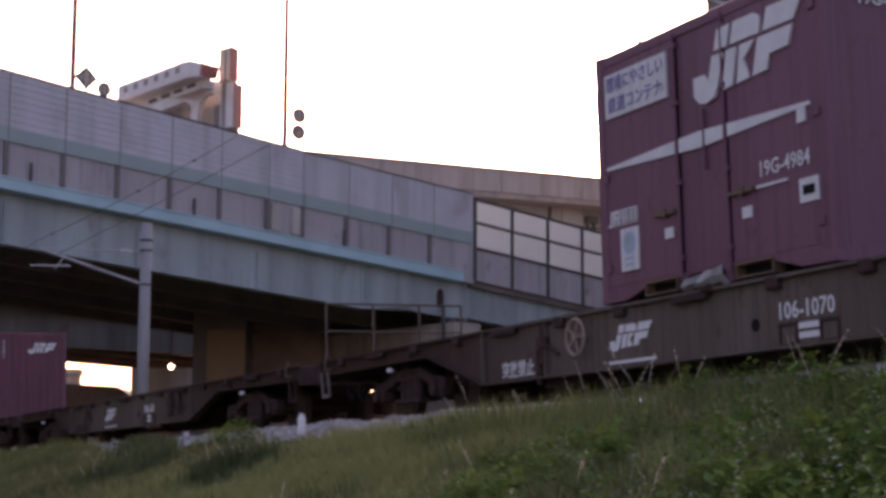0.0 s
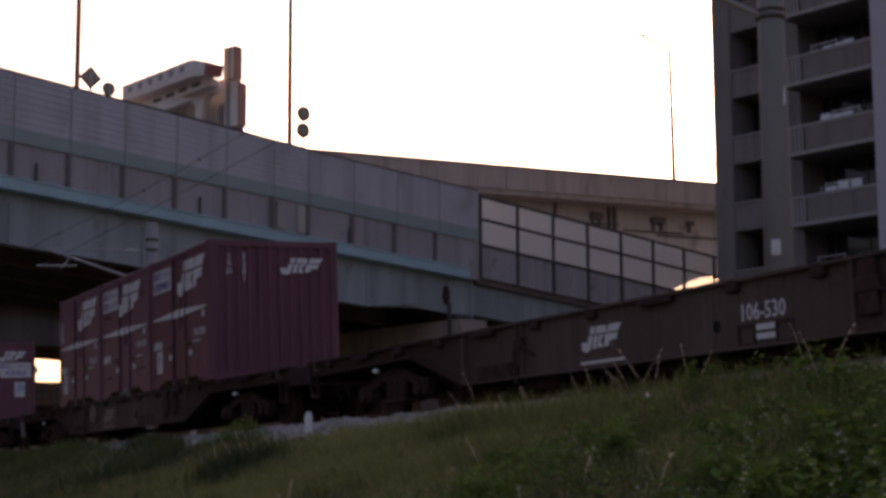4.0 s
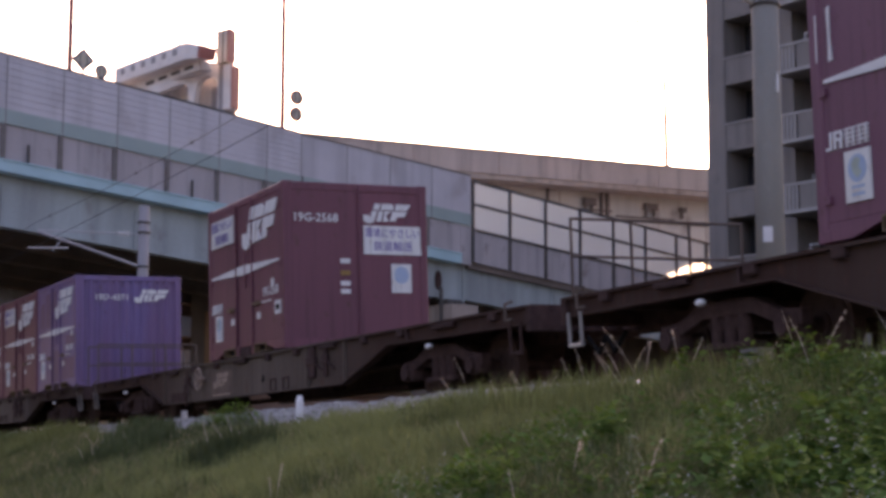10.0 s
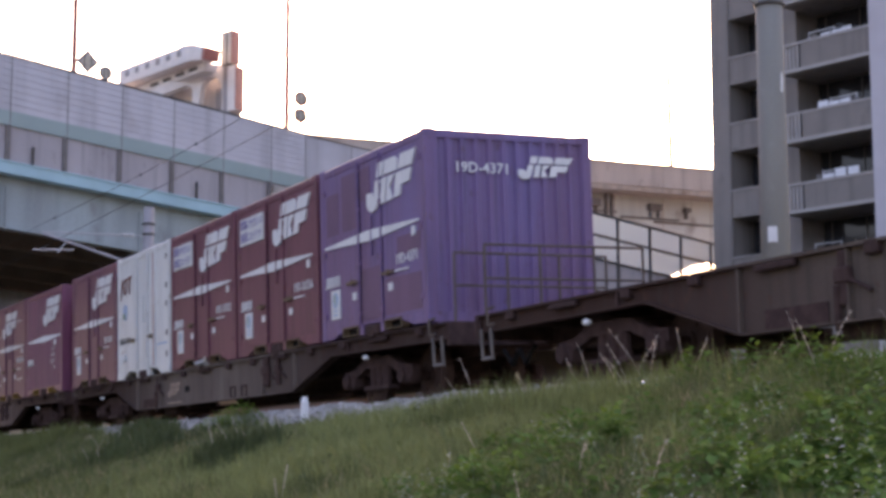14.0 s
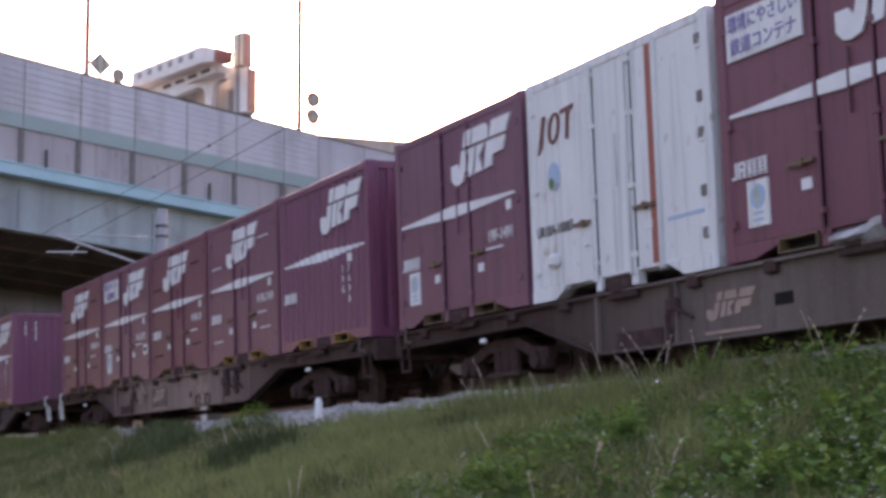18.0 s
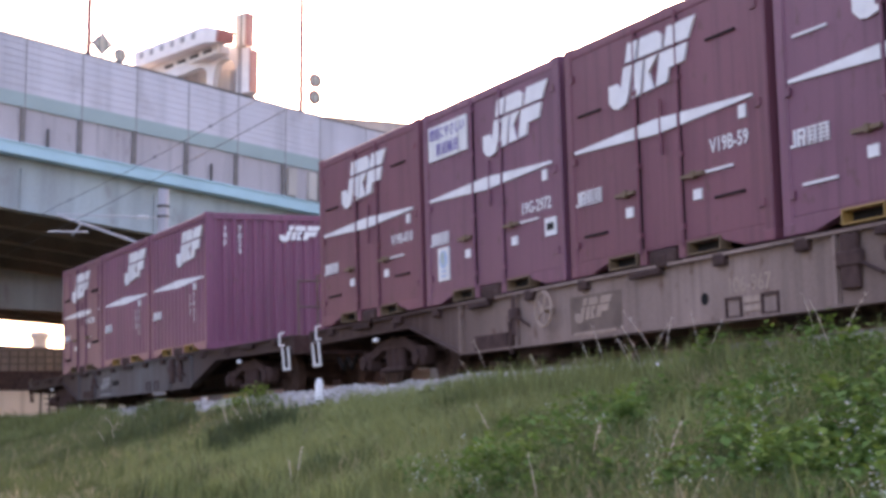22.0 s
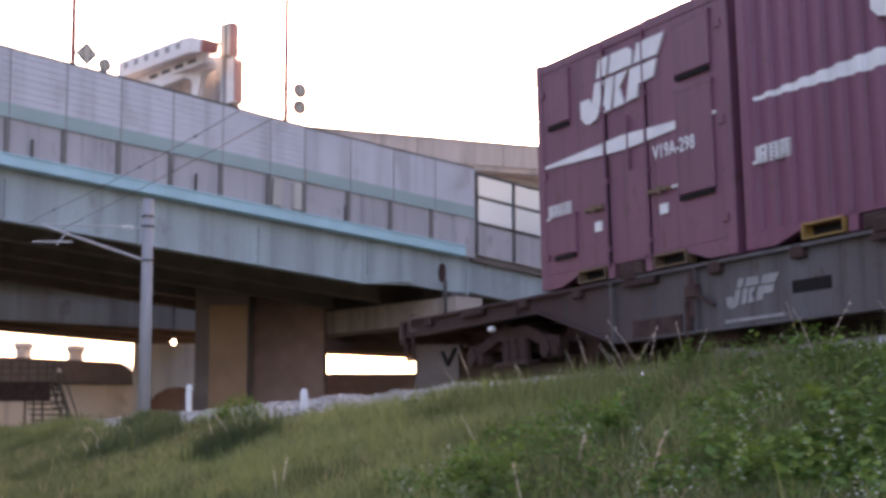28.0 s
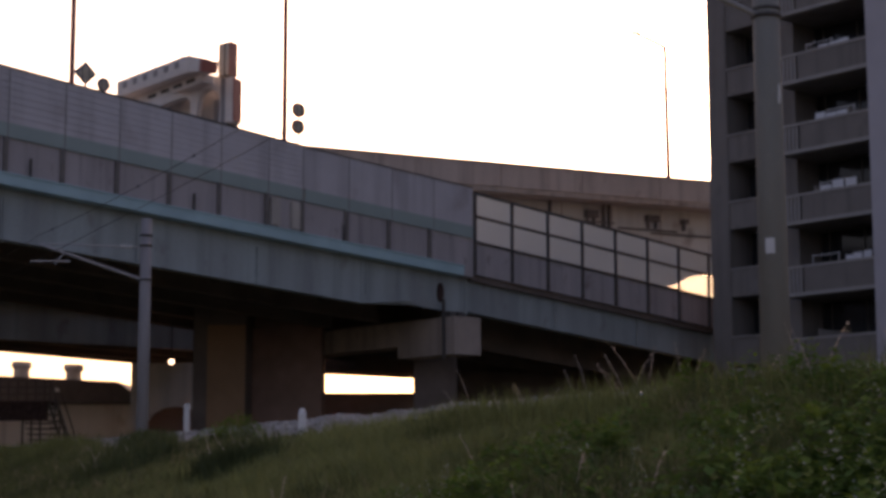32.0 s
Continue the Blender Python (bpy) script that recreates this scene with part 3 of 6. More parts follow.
disc_sign("warning_sign", "grey diamond road sign above the sound wall", -2.45, 12.95, 0.42, 4, SIGNBACK, 0.9)
disc_sign("small_round_sign", "small round sign on a short stem above the wall", -1.75, 12.66, 0.25, 14, SIGNBACK, 0.5)
disc_sign("round_road_sign", "round road sign in red and brown", 6.42, 12.93, 0.30, 18, SIGNRED, 0.3)
disc_sign("round_road_sign", "round road sign in red and brown", 6.40, 12.29, 0.30, 18, SIGNRED, 0.8)


def build_gantry():
    root = thing("sign_gantry", "white arched road gantry carrying a long sign box", "gantry")
    m = Matrix.Translation((-10.6, 72, 0.25)) @ Matrix.Rotation(radians(-51), 4, "Z")   # x towards the eye's side

    def bx(name, mat, *a, **k):
        bm = B(*a, **k)
        bmesh.ops.transform(bm, matrix=m, verts=bm.verts)
        return part(name, bm, mat, root)

    def plate(name, mat, pts, y0, y1):
        bm = prism(bmesh.new(), pts, y0, y1)
        bmesh.ops.transform(bm, matrix=m, verts=bm.verts)
        return part(name, bm, mat, root)
    plate("sign_box", GANTRY, [(-6.95, 16.8), (-0.4, 16.78), (0.5, 16.62), (0.6, 17.15), (-0.3, 17.5), (-0.8, 17.56), (-6.95, 17.56)], -0.35, 0.5)
    for i in range(6):
        bx("light_slot", SIGNBACK, -6.3 + i * 0.95, -0.38, 17.12, -5.98 + i * 0.95, -0.35, 17.38)
    plate("end_cap", SIGNRED, [(0.5, 16.64), (0.72, 16.6), (0.82, 17.12), (0.6, 17.18)], -0.34, 0.45)
    for x in (-6.41, -5.22, -4.05, -1.7, -0.96):
        bx("spike", POSTSTEEL, x, 0, 17.5, x + 0.03, 0.03, 17.96)
    plate("soffit", GANTRY, [(-6.9, 16.3), (-0.3, 16.4), (-0.3, 16.78), (-6.9, 16.8)], 0.3, 0.9)
    for i in range(4):
        bx("louvre", POSTSTEEL, -5.0 + 1.15 * i, 0.24, 16.48 + 0.02 * i, -4.35 + 1.15 * i, 0.3, 16.62 + 0.02 * i)
    m = Matrix.Translation((-10.05, 73.5, 0.2)) @ Matrix.Rotation(radians(-25), 4, "Z")
    # arched portal: a haunched beam, one round pillar and two openings
    arch = [(-4.6, 13.6), (-4.6, 15.9), (-1.27, 16.75), (-0.97, 17.16), (0.3, 16.95), (0.3, 13.6), (0.16, 13.6), (0.16, 15.7), (0.12, 16.15)]
    arch += [(-0.42 + 0.55 * math.cos(a), 15.85 + 0.6 * math.sin(a)) for a in (0.9, 1.3, 1.6, 2.0, 2.4, 2.8)]
    arch += [(-1.06, 15.3), (-1.06, 13.6), (-1.36, 13.6), (-1.38, 15.9), (-1.5, 16.12), (-1.75, 16.2), (-2.8, 15.95), (-3.9, 15.6), (-4.2, 13.6)]
    plate("arched_frame", GANTRY, arch, 0.0, 0.4)
    bx("back_panel", CONC_WARM, -4.3, 0.95, 13.0, 0.5, 1.1, 16.75)
    bx("inner_side", GANTRY, -4.3, 0.42, 13.0, -4.2, 0.95, 15.9)
    bx("recess_panel", SIGNBACK, -0.66, 0.82, 13.2, -0.42, 0.95, 16.1)
    bx("recess_panel", SIGNFACE, -2.3, 0.82, 13.2, -1.9, 0.95, 15.85)
    bx("column", SIGNBACK, 0.3, -0.1, 5.0, 0.62, 0.45, 16.82)
    # paler face and red edge paint the light along the column's right side
    bx("column_face", GANTRY, 0.62, -0.25, 14.75, 1.02, 0.45, 16.78)
    bx("edge_strip", SIGNRED, 1.02, -0.25, 14.8, 1.09, 0.4, 16.75)
    bx("upright_board", SIGNFACE, 0.26, -0.3, 16.86, 0.55, 0.3, 18.36)
    bx("board_stripe", POSTSTEEL, 0.55, -0.28, 16.88, 0.63, 0.28, 18.38)
    bx("board_face", SIGNFACE, 0.63, -0.3, 16.9, 0.82, 0.3, 18.4)
    bx("edge_strip", SIGNRED, 0.82, -0.3, 16.9, 0.9, 0.3, 18.42)


build_gantry()


# ---- a second road bridge behind ----
def build_far_viaduct():
    root = thing("far_viaduct", "concrete flyover passing high behind the ramp", "viaduct")
    a, b = Vector((-45, 63, 0)), Vector((60, 111.5, 0))
    u = (b - a).normalized()
    m = Matrix.Translation(a) @ Matrix.Rotation(math.atan2(u.y, u.x), 4, "Z")
    ln = (b - a).length

    def bx(name, mat, *q, **k):
        bm = B(*q, **k)
        bmesh.ops.transform(bm, matrix=m, verts=bm.verts)
        return part(name, bm, mat, root)
    n = 24
    for i in range(n):
        bx("parapet", CONC_WARM, ln / n * i + 0.02, 0, 14.2, ln / n * (i + 1) - 0.02, 0.25, 15.38)
    bx("parapet_cap", CONC_WARM, 0, -0.06, 15.38, ln, 0.3, 15.48)
    bx("slab", CONC_WARM, 0, 0.1, 13.95, ln, 9.5, 14.25)
    bx("box_girder", CREAM, 0, 1.6, 11.4, ln, 7.8, 13.95)
    bx("far_parapet", CONC_WARM, 0, 9.25, 14.25, ln, 9.5, 15.3)
    for x, w, h in ((24, 0.5, 0.4), (58.8, 0.7, 0.4), (62.6, 0.8, 0.35), (64.9, 0.35, 0.25)):
        bx("equipment_box", POSTGREY, x, 1.25, 13.2, x + w, 1.6, 13.2 + h)
        bx("bracket", POSTGREY, x + 0.1, 1.4, 12.85, x + 0.18, 1.6, 13.25)
        bx("bracket", POSTGREY, x + w - 0.2, 1.4, 12.85, x + w - 0.12, 1.6, 13.25)
    for x in (56.6, 59.9, 60.25):
        bx("drain_pipe", POSTGREY, x, 1.4, 12.6, x + 0.11, 1.6, 14.2)
    for x0, x1, z in ((57.0, 60.6, 12.95), (60.9, 64.6, 12.72), (63.0, 66.9, 12.55)):
        bx("cable_tray", POSTGREY, x0, 1.45, z, x1, 1.6, z + 0.07)
    for i in range(10):
        bx("girder_joint", CONC_WARM, 45 + 3.1 * i, 1.57, 11.5, 45.05 + 3.1 * i, 1.6, 13.9)
    # a lower ramp hangs under the box and rises out of sight behind the flats
    bm = prism(bmesh.new(), [(36, 8.2), (63.2, 9.3), (66.2, 10.6), (72, 11.6), (72, 11.8), (36, 11.8)], 1.75, 7.0)
    bmesh.ops.transform(bm, matrix=m, verts=bm.verts)
    part("lower_ramp", bm, CREAM, root, "cream plastered flank of a lower ramp")
    for k in range(5):
        bx("panel_joint", CONC_WARM, 40 + 5.5 * k, 1.70, 9.6, 40.12 + 5.5 * k, 1.75, 11.3)
    for x in (14.0, 92.0):
        bx("pier", CONC_WARM, x, 2.5, -0.5, x + 2.4, 6.5, 11.4)


build_far_viaduct()

lamp = thing("street_lamp", "tall slim street lamp with a small bent head", "street lamp")
part("column", ROD((13.0, 94.0, 14.3), (12.9, 94.0, 23.9), 0.15, 10, 0.11), GLOWPOLE, lamp)
part("bent_arm", ROD((12.9, 94.0, 23.9), (11.3, 94.0, 24.68), 0.11, 8, 0.09), GLOWPOLE, lamp)
part("head", B(10.9, 93.85, 24.65, 11.5, 94.1, 24.8, 0.03), TUBE, lamp)


# ---- under the ramp ----
def build_under():
    pier = thing("bridge_pier", "wide concrete pier with a cantilevered cap under the ramp joint", "bridge pier")
    m = Matrix.Translation(via(15.0, 0, 0, False)) @ Matrix.Rotation(math.pi / 2 - PHI, 4, "Z")

    def bx(root, name, mat, *q, label="", **k):
        bm = B(*q, **k)
        bmesh.ops.transform(bm, matrix=m, verts=bm.verts)
        return part(name, bm, mat, root, label)
    for y0, y1, low in ((-0.4, 3.2, 4.1), (3.2, 14.0, 4.6)):
        bm = prism(bmesh.new(), [(-1.25, low), (0.12, low), (0.12, 5.6), (-1.25, 5.6)], y0, y1)
        bmesh.ops.transform(bm, matrix=m, verts=bm.verts)
        part("cap", bm, CAPSTONE, pier, "stained concrete cap")
    part("shaft", B(-1.15, 69.5, -0.55, 0.65, 71.4, 4.6, 0.05), SOFFIT, pier)
    part("shaft", B(-8.3, 72.2, -0.55, -5.1, 74.0, 6.2, 0.05), BRICKRED, pier)
    for x in (-0.9, -0.45):
        bx(pier, "bearing", POSTSTEEL, x, 0.3, 5.6, x + 0.35, 0.9, 5.86)
    bx(pier, "downpipe", POSTSTEEL, -1.4, 0.1, 3.9, -1.3, 0.2, 6.3)
    pier2 = thing("lined_pier", "square pier with a tan lined face under the road", "bridge pier")
    bm = B(-10.3, 69.6, -0.55, -8.1, 72.0, 6.9)
    part("shaft", bm, SOFFIT, pier2)
    part("lining", B(-9.7, 69.52, -0.5, -8.12, 69.6, 5.6), BROWNPIER, pier2, "tan lining board")
    wall = thing("underpass_wall", "dark brown cladding wall behind the track with a slot of daylight", "wall")
    part("wall_panel", B(-6.6, 79.6, -0.55, -1.2, 80.0, 3.3), BRICKRED, wall)
    part("wall_panel", B(-8.1, 79.6, 4.32, 4.5, 80.4, 7.0), SOFFIT, wall)
    part("wall_panel", B(-1.2, 79.6, -0.55, 6.5, 80.0, 4.4), SOFFIT, wall)
    # a parallel roadway further back
    def lean(d):
        """Level of the inner girders' feet, which fall gently towards the flats."""
        return lambda l: max(5.24, 5.58 - 0.036 * (max(l, -10.0) - 7.9)) + d

    root = thing("parallel_viaduct", "second steel roadway running behind the ramp", "viaduct")
    part("girder", S(-75, 40, 16.5, 16.6, 5.2, 6.9, follow=False), TEAL, root, "grey-green girder")
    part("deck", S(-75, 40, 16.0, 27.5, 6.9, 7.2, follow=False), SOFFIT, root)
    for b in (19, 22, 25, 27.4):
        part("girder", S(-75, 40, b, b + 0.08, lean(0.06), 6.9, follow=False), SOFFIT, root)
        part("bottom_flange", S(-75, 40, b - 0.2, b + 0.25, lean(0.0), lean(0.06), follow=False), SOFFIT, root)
    part("parapet", S(-75, 40, 16.0, 16.25, 7.2, 8.2, follow=False), CONC_PINK, root)
    for l, b in ((36, 21), (-62, 21)):
        part("pier", S(l, l + 2, b, b + 2.5, -0.5, 5.3, follow=False), SOFFIT, root)
    lampb = thing("underpass_lamp", "lit round lamp under the road", "lamp")
    bm = bmesh.new()
    bmesh.ops.create_uvsphere(bm, u_segments=12, v_segments=8, radius=0.11, matrix=Matrix.Translation((-11.25, 70, 4.1)))
    part("bulb", bm, LAMPGLOW, lampb)
    part("bracket", ROD((-11.25, 70, 4.2), (-11.25, 70, 6.0), 0.03, 6), POSTSTEEL, lampb)


build_under()


def build_left_house():
    root = thing("low_warehouse", "low cream building with a grey roof and two roof vents", "building")
    part("wall", B(-40, 88, -0.55, -15.8, 98, 3.3), HOUSEWHITE, root)
    bm = prism(bmesh.new(), [(-40.6, 3.2), (-15.3, 3.2), (-16.85, 4.32), (-23.1, 4.63), (-40.6, 5.2)], 87.5, 98.5)
    part("roof", bm, SLATE, root)
    part("gutter", ROD((-40.6, 87.46, 3.22), (-15.3, 87.46, 3.2), 0.07, 8), POSTSTEEL, root)
    for x, z in ((-22.5, 5.53), (-19.7, 5.38)):
        bm = bmesh.new()
        rod(bm, (x, 90, z - 1.1), (x, 90, z - 0.72), 0.52, 16, 0.43)
        rod(bm, (x, 90, z - 0.72), (x, 90, z - 0.4), 0.42, 16)
        vent = part("roof_vent", bm, CREAM, root)
        bm = bmesh.new()
        rod(bm, (x, 90, z - 0.42), (x, 90, z - 0.25), 0.42, 16, 0.56)
        rod(bm, (x, 90, z - 0.25), (x, 90, z), 0.56, 16, 0.5)
        part("vent_cowl", bm, CREAM, vent)
    part("roof_light", B(-20.05, 87.2, 3.78, -19.8, 87.5, 3.98, 0.03), OFFWHITE, root)
    arch = thing("arched_gate_house", "small cream wall with a dark arched doorway", "building")
    bm = bmesh.new()
    pts = [(-14.4, -0.55), (-14.4, 4.6), (-9.8, 4.6), (-9.8, -0.55), (-10.9, -0.55), (-10.9, 1.6)]
    pts += [(-12.3 + 1.4 * math.cos(a), 1.6 + 1.0 * math.sin(a)) for a in [0.3, 0.7, 1.1, 1.57, 2.0, 2.4, 2.8]]
    pts += [(-13.7, 1.6), (-13.7, -0.55)]
    prism(bm, pts, 78.0, 78.4)
    part("wall", bm, HOUSEWHITE, arch)
    part("door", B(-13.8, 78.6, -0.55, -10.8, 78.8, 2.8), BRICKRED, arch)
    st = thing("steel_staircase", "dark outdoor steel staircase with railings beside the track", "staircase")
    part("landing", B(-22, 67.2, 2.2, -15.6, 68.6, 2.34), RUST, st)
    part("skirt", B(-22, 67.2, 1.55, -15.7, 67.3, 2.2), RUST, st)
    for x in np.arange(-21.6, -15.5, 0.36):
        part("post", ROD((x, 67.2, 2.34), (x, 67.2, 3.15), 0.04, 6), POSTSTEEL, st)
    for z in (2.62, 2.9, 3.17):
        part("handrail", ROD((-22, 67.2, z), (-15.6, 67.2, z), 0.03, 6), POSTSTEEL, st)
    for i in range(8):
        x = -15.55 + 0.1 * i
        part("step", B(x - 0.35, 67.2, 2.05 - i * 0.26, x + 0.1, 68.4, 2.09 - i * 0.26), POSTSTEEL, st)
    for i in range(5):
        part("step", B(-16.65 + 0.05 * i, 67.3, 1.45 - i * 0.22, -15.55, 68.4, 1.49 - i * 0.22), POSTSTEEL, st)
    for x in (-16.7, -16.35, -16.0):
        part("leg", ROD((x, 67.25, -0.55), (x, 67.25, 1.6), 0.045, 6), POSTSTEEL, st)
    for i in range(4):
        x, z = -15.6 + 0.2 * i, 2.2 - 0.56 * i
        part("post", ROD((x, 67.15, z), (x, 67.15, z + 0.95), 0.035, 6), POSTSTEEL, st)
    for y in (67.15, 68.45):
        part("stringer", ROD((-15.65, y, 2.25), (-14.8, y, -0.3), 0.05, 6), POSTSTEEL, st)
        part("handrail", ROD((-15.6, y, 3.1), (-14.75, y, 0.7), 0.03, 6), POSTSTEEL, st)


build_left_house()


# ---- apartment block ----
def build_block():
    root = thing("apartment_building", "taupe apartment block with stacked balconies", "apartment building")
    ang = math.atan2(-0.78, 0.626)
    m = Matrix.Translation((11.85, 72.7, 0)) @ Matrix.Rotation(ang, 4, "Z")   # x along the facade, y behind it

    def bx(name, mat, *q, label="", parent=root, **k):
        bm = B(*q, **k)
        bmesh.ops.transform(bm, matrix=m, verts=bm.verts)
        return part(name, bm, mat, parent, label)
    top, pit = 30.4, 2.94
    bx("wall", BUILDING, 0, 0, -0.55, 1.06, 12, top)
    bx("wall", BUILDING, 2.74, 0, -0.55, 4.85, 12, top)
    bx("wall", BUILDING2, 9.45, -1.2, -0.55, 16.0, 12, top, label="lilac painted end bay")
    bx("wall", BUILDING, 1.06, 1.5, -0.55, 9.45, 12, top)
    bx("roof", BUILDING, -0.2, -0.4, top, 16.2, 12.2, top + 0.5)
    for k in range(-5, 6):
        z = 16.62 + pit * k
        if z < 0:
            continue
        # kitchen window recess with its own solid parapet
        zw = z + 0.42
        bx("slab", BUILDING, 1.06, 0.04, zw - 1.24, 2.74, 1.5, zw - 1.1)
        bx("window_parapet", BUILDING, 1.06, 0.06, zw - 1.1, 2.74, 0.2, zw - 0.06)
        bx("sill", PARAPET, 1.06, 0.0, zw - 0.06, 2.74, 0.24, zw)
        # dark glass widened over the whole back wall to put the recess's shade in
        win = bx("window", WINDOW, 1.08, 1.42, zw - 1.05, 2.72, 1.49, zw + 1.65)
        bx("window_frame", POSTSTEEL, 1.87, 1.39, zw - 1.05, 1.93, 1.42, zw + 1.65, parent=win)
        # balcony: railed gap, then a solid parapet between two pale bands
        bx("slab", BUILDING, 4.85, -0.9, z - 1.25, 9.45, 1.5, z - 1.08)
        bx("slab_edge", PARAPET, 4.85, -1.14, z - 1.25, 9.45, -0.9, z - 1.1)
        bx("balcony_parapet", BUILDING, 5.95, -1.1, z - 1.1, 9.45, -0.98, z - 0.1)
        bx("balcony_rail", PARAPET, 4.85, -1.13, z - 0.1, 9.45, -1.06, z)
        for i in range(5):
            x = 4.92 + i * 0.2
            bx("baluster", PARAPET, x, -1.08, z - 1.1, x + 0.09, -1.02, z - 0.1)
        # same here: glass doors enlarged so their dark tone carries the balcony's shade
        win = bx("window", WINDOW, 4.87, 1.42, z - 1.05, 9.43, 1.49, z + 1.65)
        for x in (5.3, 7.07, 8.84):
            bx("mullion", POSTSTEEL, x, 1.39, z - 1.0, x + 0.06, 1.42, z + 1.6, parent=win)
        bx("partition", PARAPET, 8.0 if k % 2 else 6.2, -0.6, z - 1.08, 8.04 if k % 2 else 6.24, 1.3, z + 0.35)
    return m


BLOCK = build_block()
rng = random.Random(4)
for k, x, w, h in ((0, 6.7, 1.6, 0.3), (-1, 6.4, 1.7, 0.32), (-2, 6.6, 1.8, 0.36), (-3, 7.7, 1.3, 0.3)):
    z = 16.62 + 2.94 * k
    bm = bmesh.new()
    for i in range(3):
        x0 = x + i * w / 3 + rng.uniform(0, 0.08)
        hh = h * rng.uniform(0.7, 1.2)
        box(bm, x0, -0.75, z - 0.3, x0 + w / 3.3, -0.7, z + hh, 0.015)
    bmesh.ops.transform(bm, matrix=BLOCK, verts=bm.verts)
    tagged(part("laundry", bm, LAUNDRY), "pale washing and bedding hung on a line behind a balcony rail", "laundry", "balcony laundry")



for k in range(-3, 2):
    z = 16.62 + 2.94 * k
    rack = thing("drying_rack", "thin pale drying rack standing on a balcony", "drying rack", group="balcony drying racks")
    x0 = 6.0 + 0.5 * ((k * 7) % 3)
    for x in (x0, x0 + 1.3):
        bm = B(x, -0.62, z - 1.08, x + 0.05, -0.57, z + 0.45)
        bmesh.ops.transform(bm, matrix=BLOCK, verts=bm.verts)
        part("upright", bm, TUBE, rack)
    bm = B(x0, -0.62, z + 0.38, x0 + 1.3, -0.58, z + 0.42)
    bmesh.ops.transform(bm, matrix=BLOCK, verts=bm.verts)
    part("bar", bm, TUBE, rack)


# ---- traffic on the elevated road, seen through the clouded screens ----
def build_truck(name, label, length, height):
    """A vehicle heading along -x of its own space, standing on z = 0."""
    root = thing(name, label, "truck")
    cab = min(1.7, length * 0.35)
    bm = prism(bmesh.new(), [(0.0, 0.45), (cab, 0.45), (cab, 2.05), (0.55, 2.05), (0.12, 1.35), (0.0, 0.95)], -0.9, 0.9)
    part("cab", bm, CABWHITE, root, "white cab with a raked windscreen")
    bm = prism(bmesh.new(), [(0.13, 1.33), (0.52, 1.93), (0.49, 1.96), (0.10, 1.36)], -0.78, 0.78)
    part("windscreen", bm, WINDOW, root)
    part("body", B(cab + 0.06, -1.0, 0.7, length, 1.0, height, 0.05), CABWHITE, root, "white box body")
    part("chassis", B(0.4, -0.75, 0.4, length - 0.1, 0.75, 0.68, 0.02), POSTSTEEL, root)
    part("bumper", B(-0.08, -0.88, 0.38, 0.02, 0.88, 0.58, 0.02), POSTSTEEL, root)
    for y in (-0.66, 0.66):
        part("headlight", B(-0.04, y - 0.14, 0.68, 0.02, y + 0.14, 0.86, 0.02), HEADLIGHT, root, "lit headlight")
        for x in (0.85, length - 1.2):
            part("wheel", ROD((x, y + 0.02, 0.38), (x, y + 0.24 * (1 if y > 0 else -1), 0.38), 0.38, 14), BLACK, root)
        part("side_window", B(0.55, y * 1.37 - 0.01, 1.3, cab - 0.25, y * 1.37 + 0.01, 1.85), WINDOW, root)
    return root


TRAFFIC = [(build_truck("delivery_van", "white delivery van with lit headlights on the elevated road", 4.8, 2.2), 22.0, 13.0),
           (build_truck("box_truck", "white box truck with lit headlights on the elevated road", 8.2, 3.0), 16.0, 28.0)]


# ---- catenary poles ----
def build_pole(p, al, top, r, arm, low, label, mat=CONCRETE):
    root = thing("catenary_pole", label, "utility pole")
    part("shaft", ROD((p.x, p.y, -0.6), (p.x, p.y, top), r * 1.12, 18, r * 0.92), mat, root, smooth=True)
    for z in (top - 0.5, low + 1.0, low):
        bm = bmesh.new()
        ring(bm, (p.x, p.y, z), r * 1.02, 0.03, "Z", 16)
        part("clamp_band", bm, POSTSTEEL, root)
    head = heading(al)
    inw = Vector((-math.cos(head), -math.sin(head), 0))
    tip = p + inw * arm

    def at(d, z):
        q = p + inw * d
        return (q.x, q.y, z)
    part("bracket_tube", ROD(at(0.1, low), at(arm, low + 0.85), 0.04, 8), TUBE, root, "galvanised slanting tube")
    part("bracket_tube", ROD(at(0.1, low + 0.95), at(arm, low + 0.88), 0.022, 8), TUBE, root)
    part("steady_arm", ROD(at(arm - 0.9, low + 0.42), at(arm + 0.25, low + 0.36), 0.022, 6), TUBE, root)
    part("steady_arm", ROD(at(arm - 0.7, low + 0.65), at(arm - 0.45, low + 0.3), 0.018, 6), TUBE, root)
    for k in range(4):
        part("insulator", ROD(at(0.45 + 0.09 * k, low + 0.94), at(0.48 + 0.09 * k, low + 0.94), 0.06, 10), OFFWHITE, root)
    return root


build_pole(Vector((-8.6, 48.45, 0)), 47.65, 6.75, 0.165, 3.1, 4.95, "grey concrete catenary pole with a slanting bracket")
right = build_pole(Vector((4.27, 21.36, 0)), 17.6, 8.2, 0.175, 3.1, 5.15, "thick grey concrete catenary pole with a pasted notice", POLEGREY)
q = Vector((4.27, 21.36, 0))
nv = (Vector(EYE) - q)
nv.z = 0
nv.normalize()
nm = Matrix.Translation(q + nv * 0.185 + Vector((0, 0, 2.1))) @ Matrix.Rotation(math.atan2(nv.x, -nv.y), 4, "Z")
bm = B(-0.09, -0.004, -0.1, 0.03, 0.004, 0.1)
bmesh.ops.transform(bm, matrix=nm, verts=bm.verts)
part("notice", bm, WHITE, right, "small white notice")
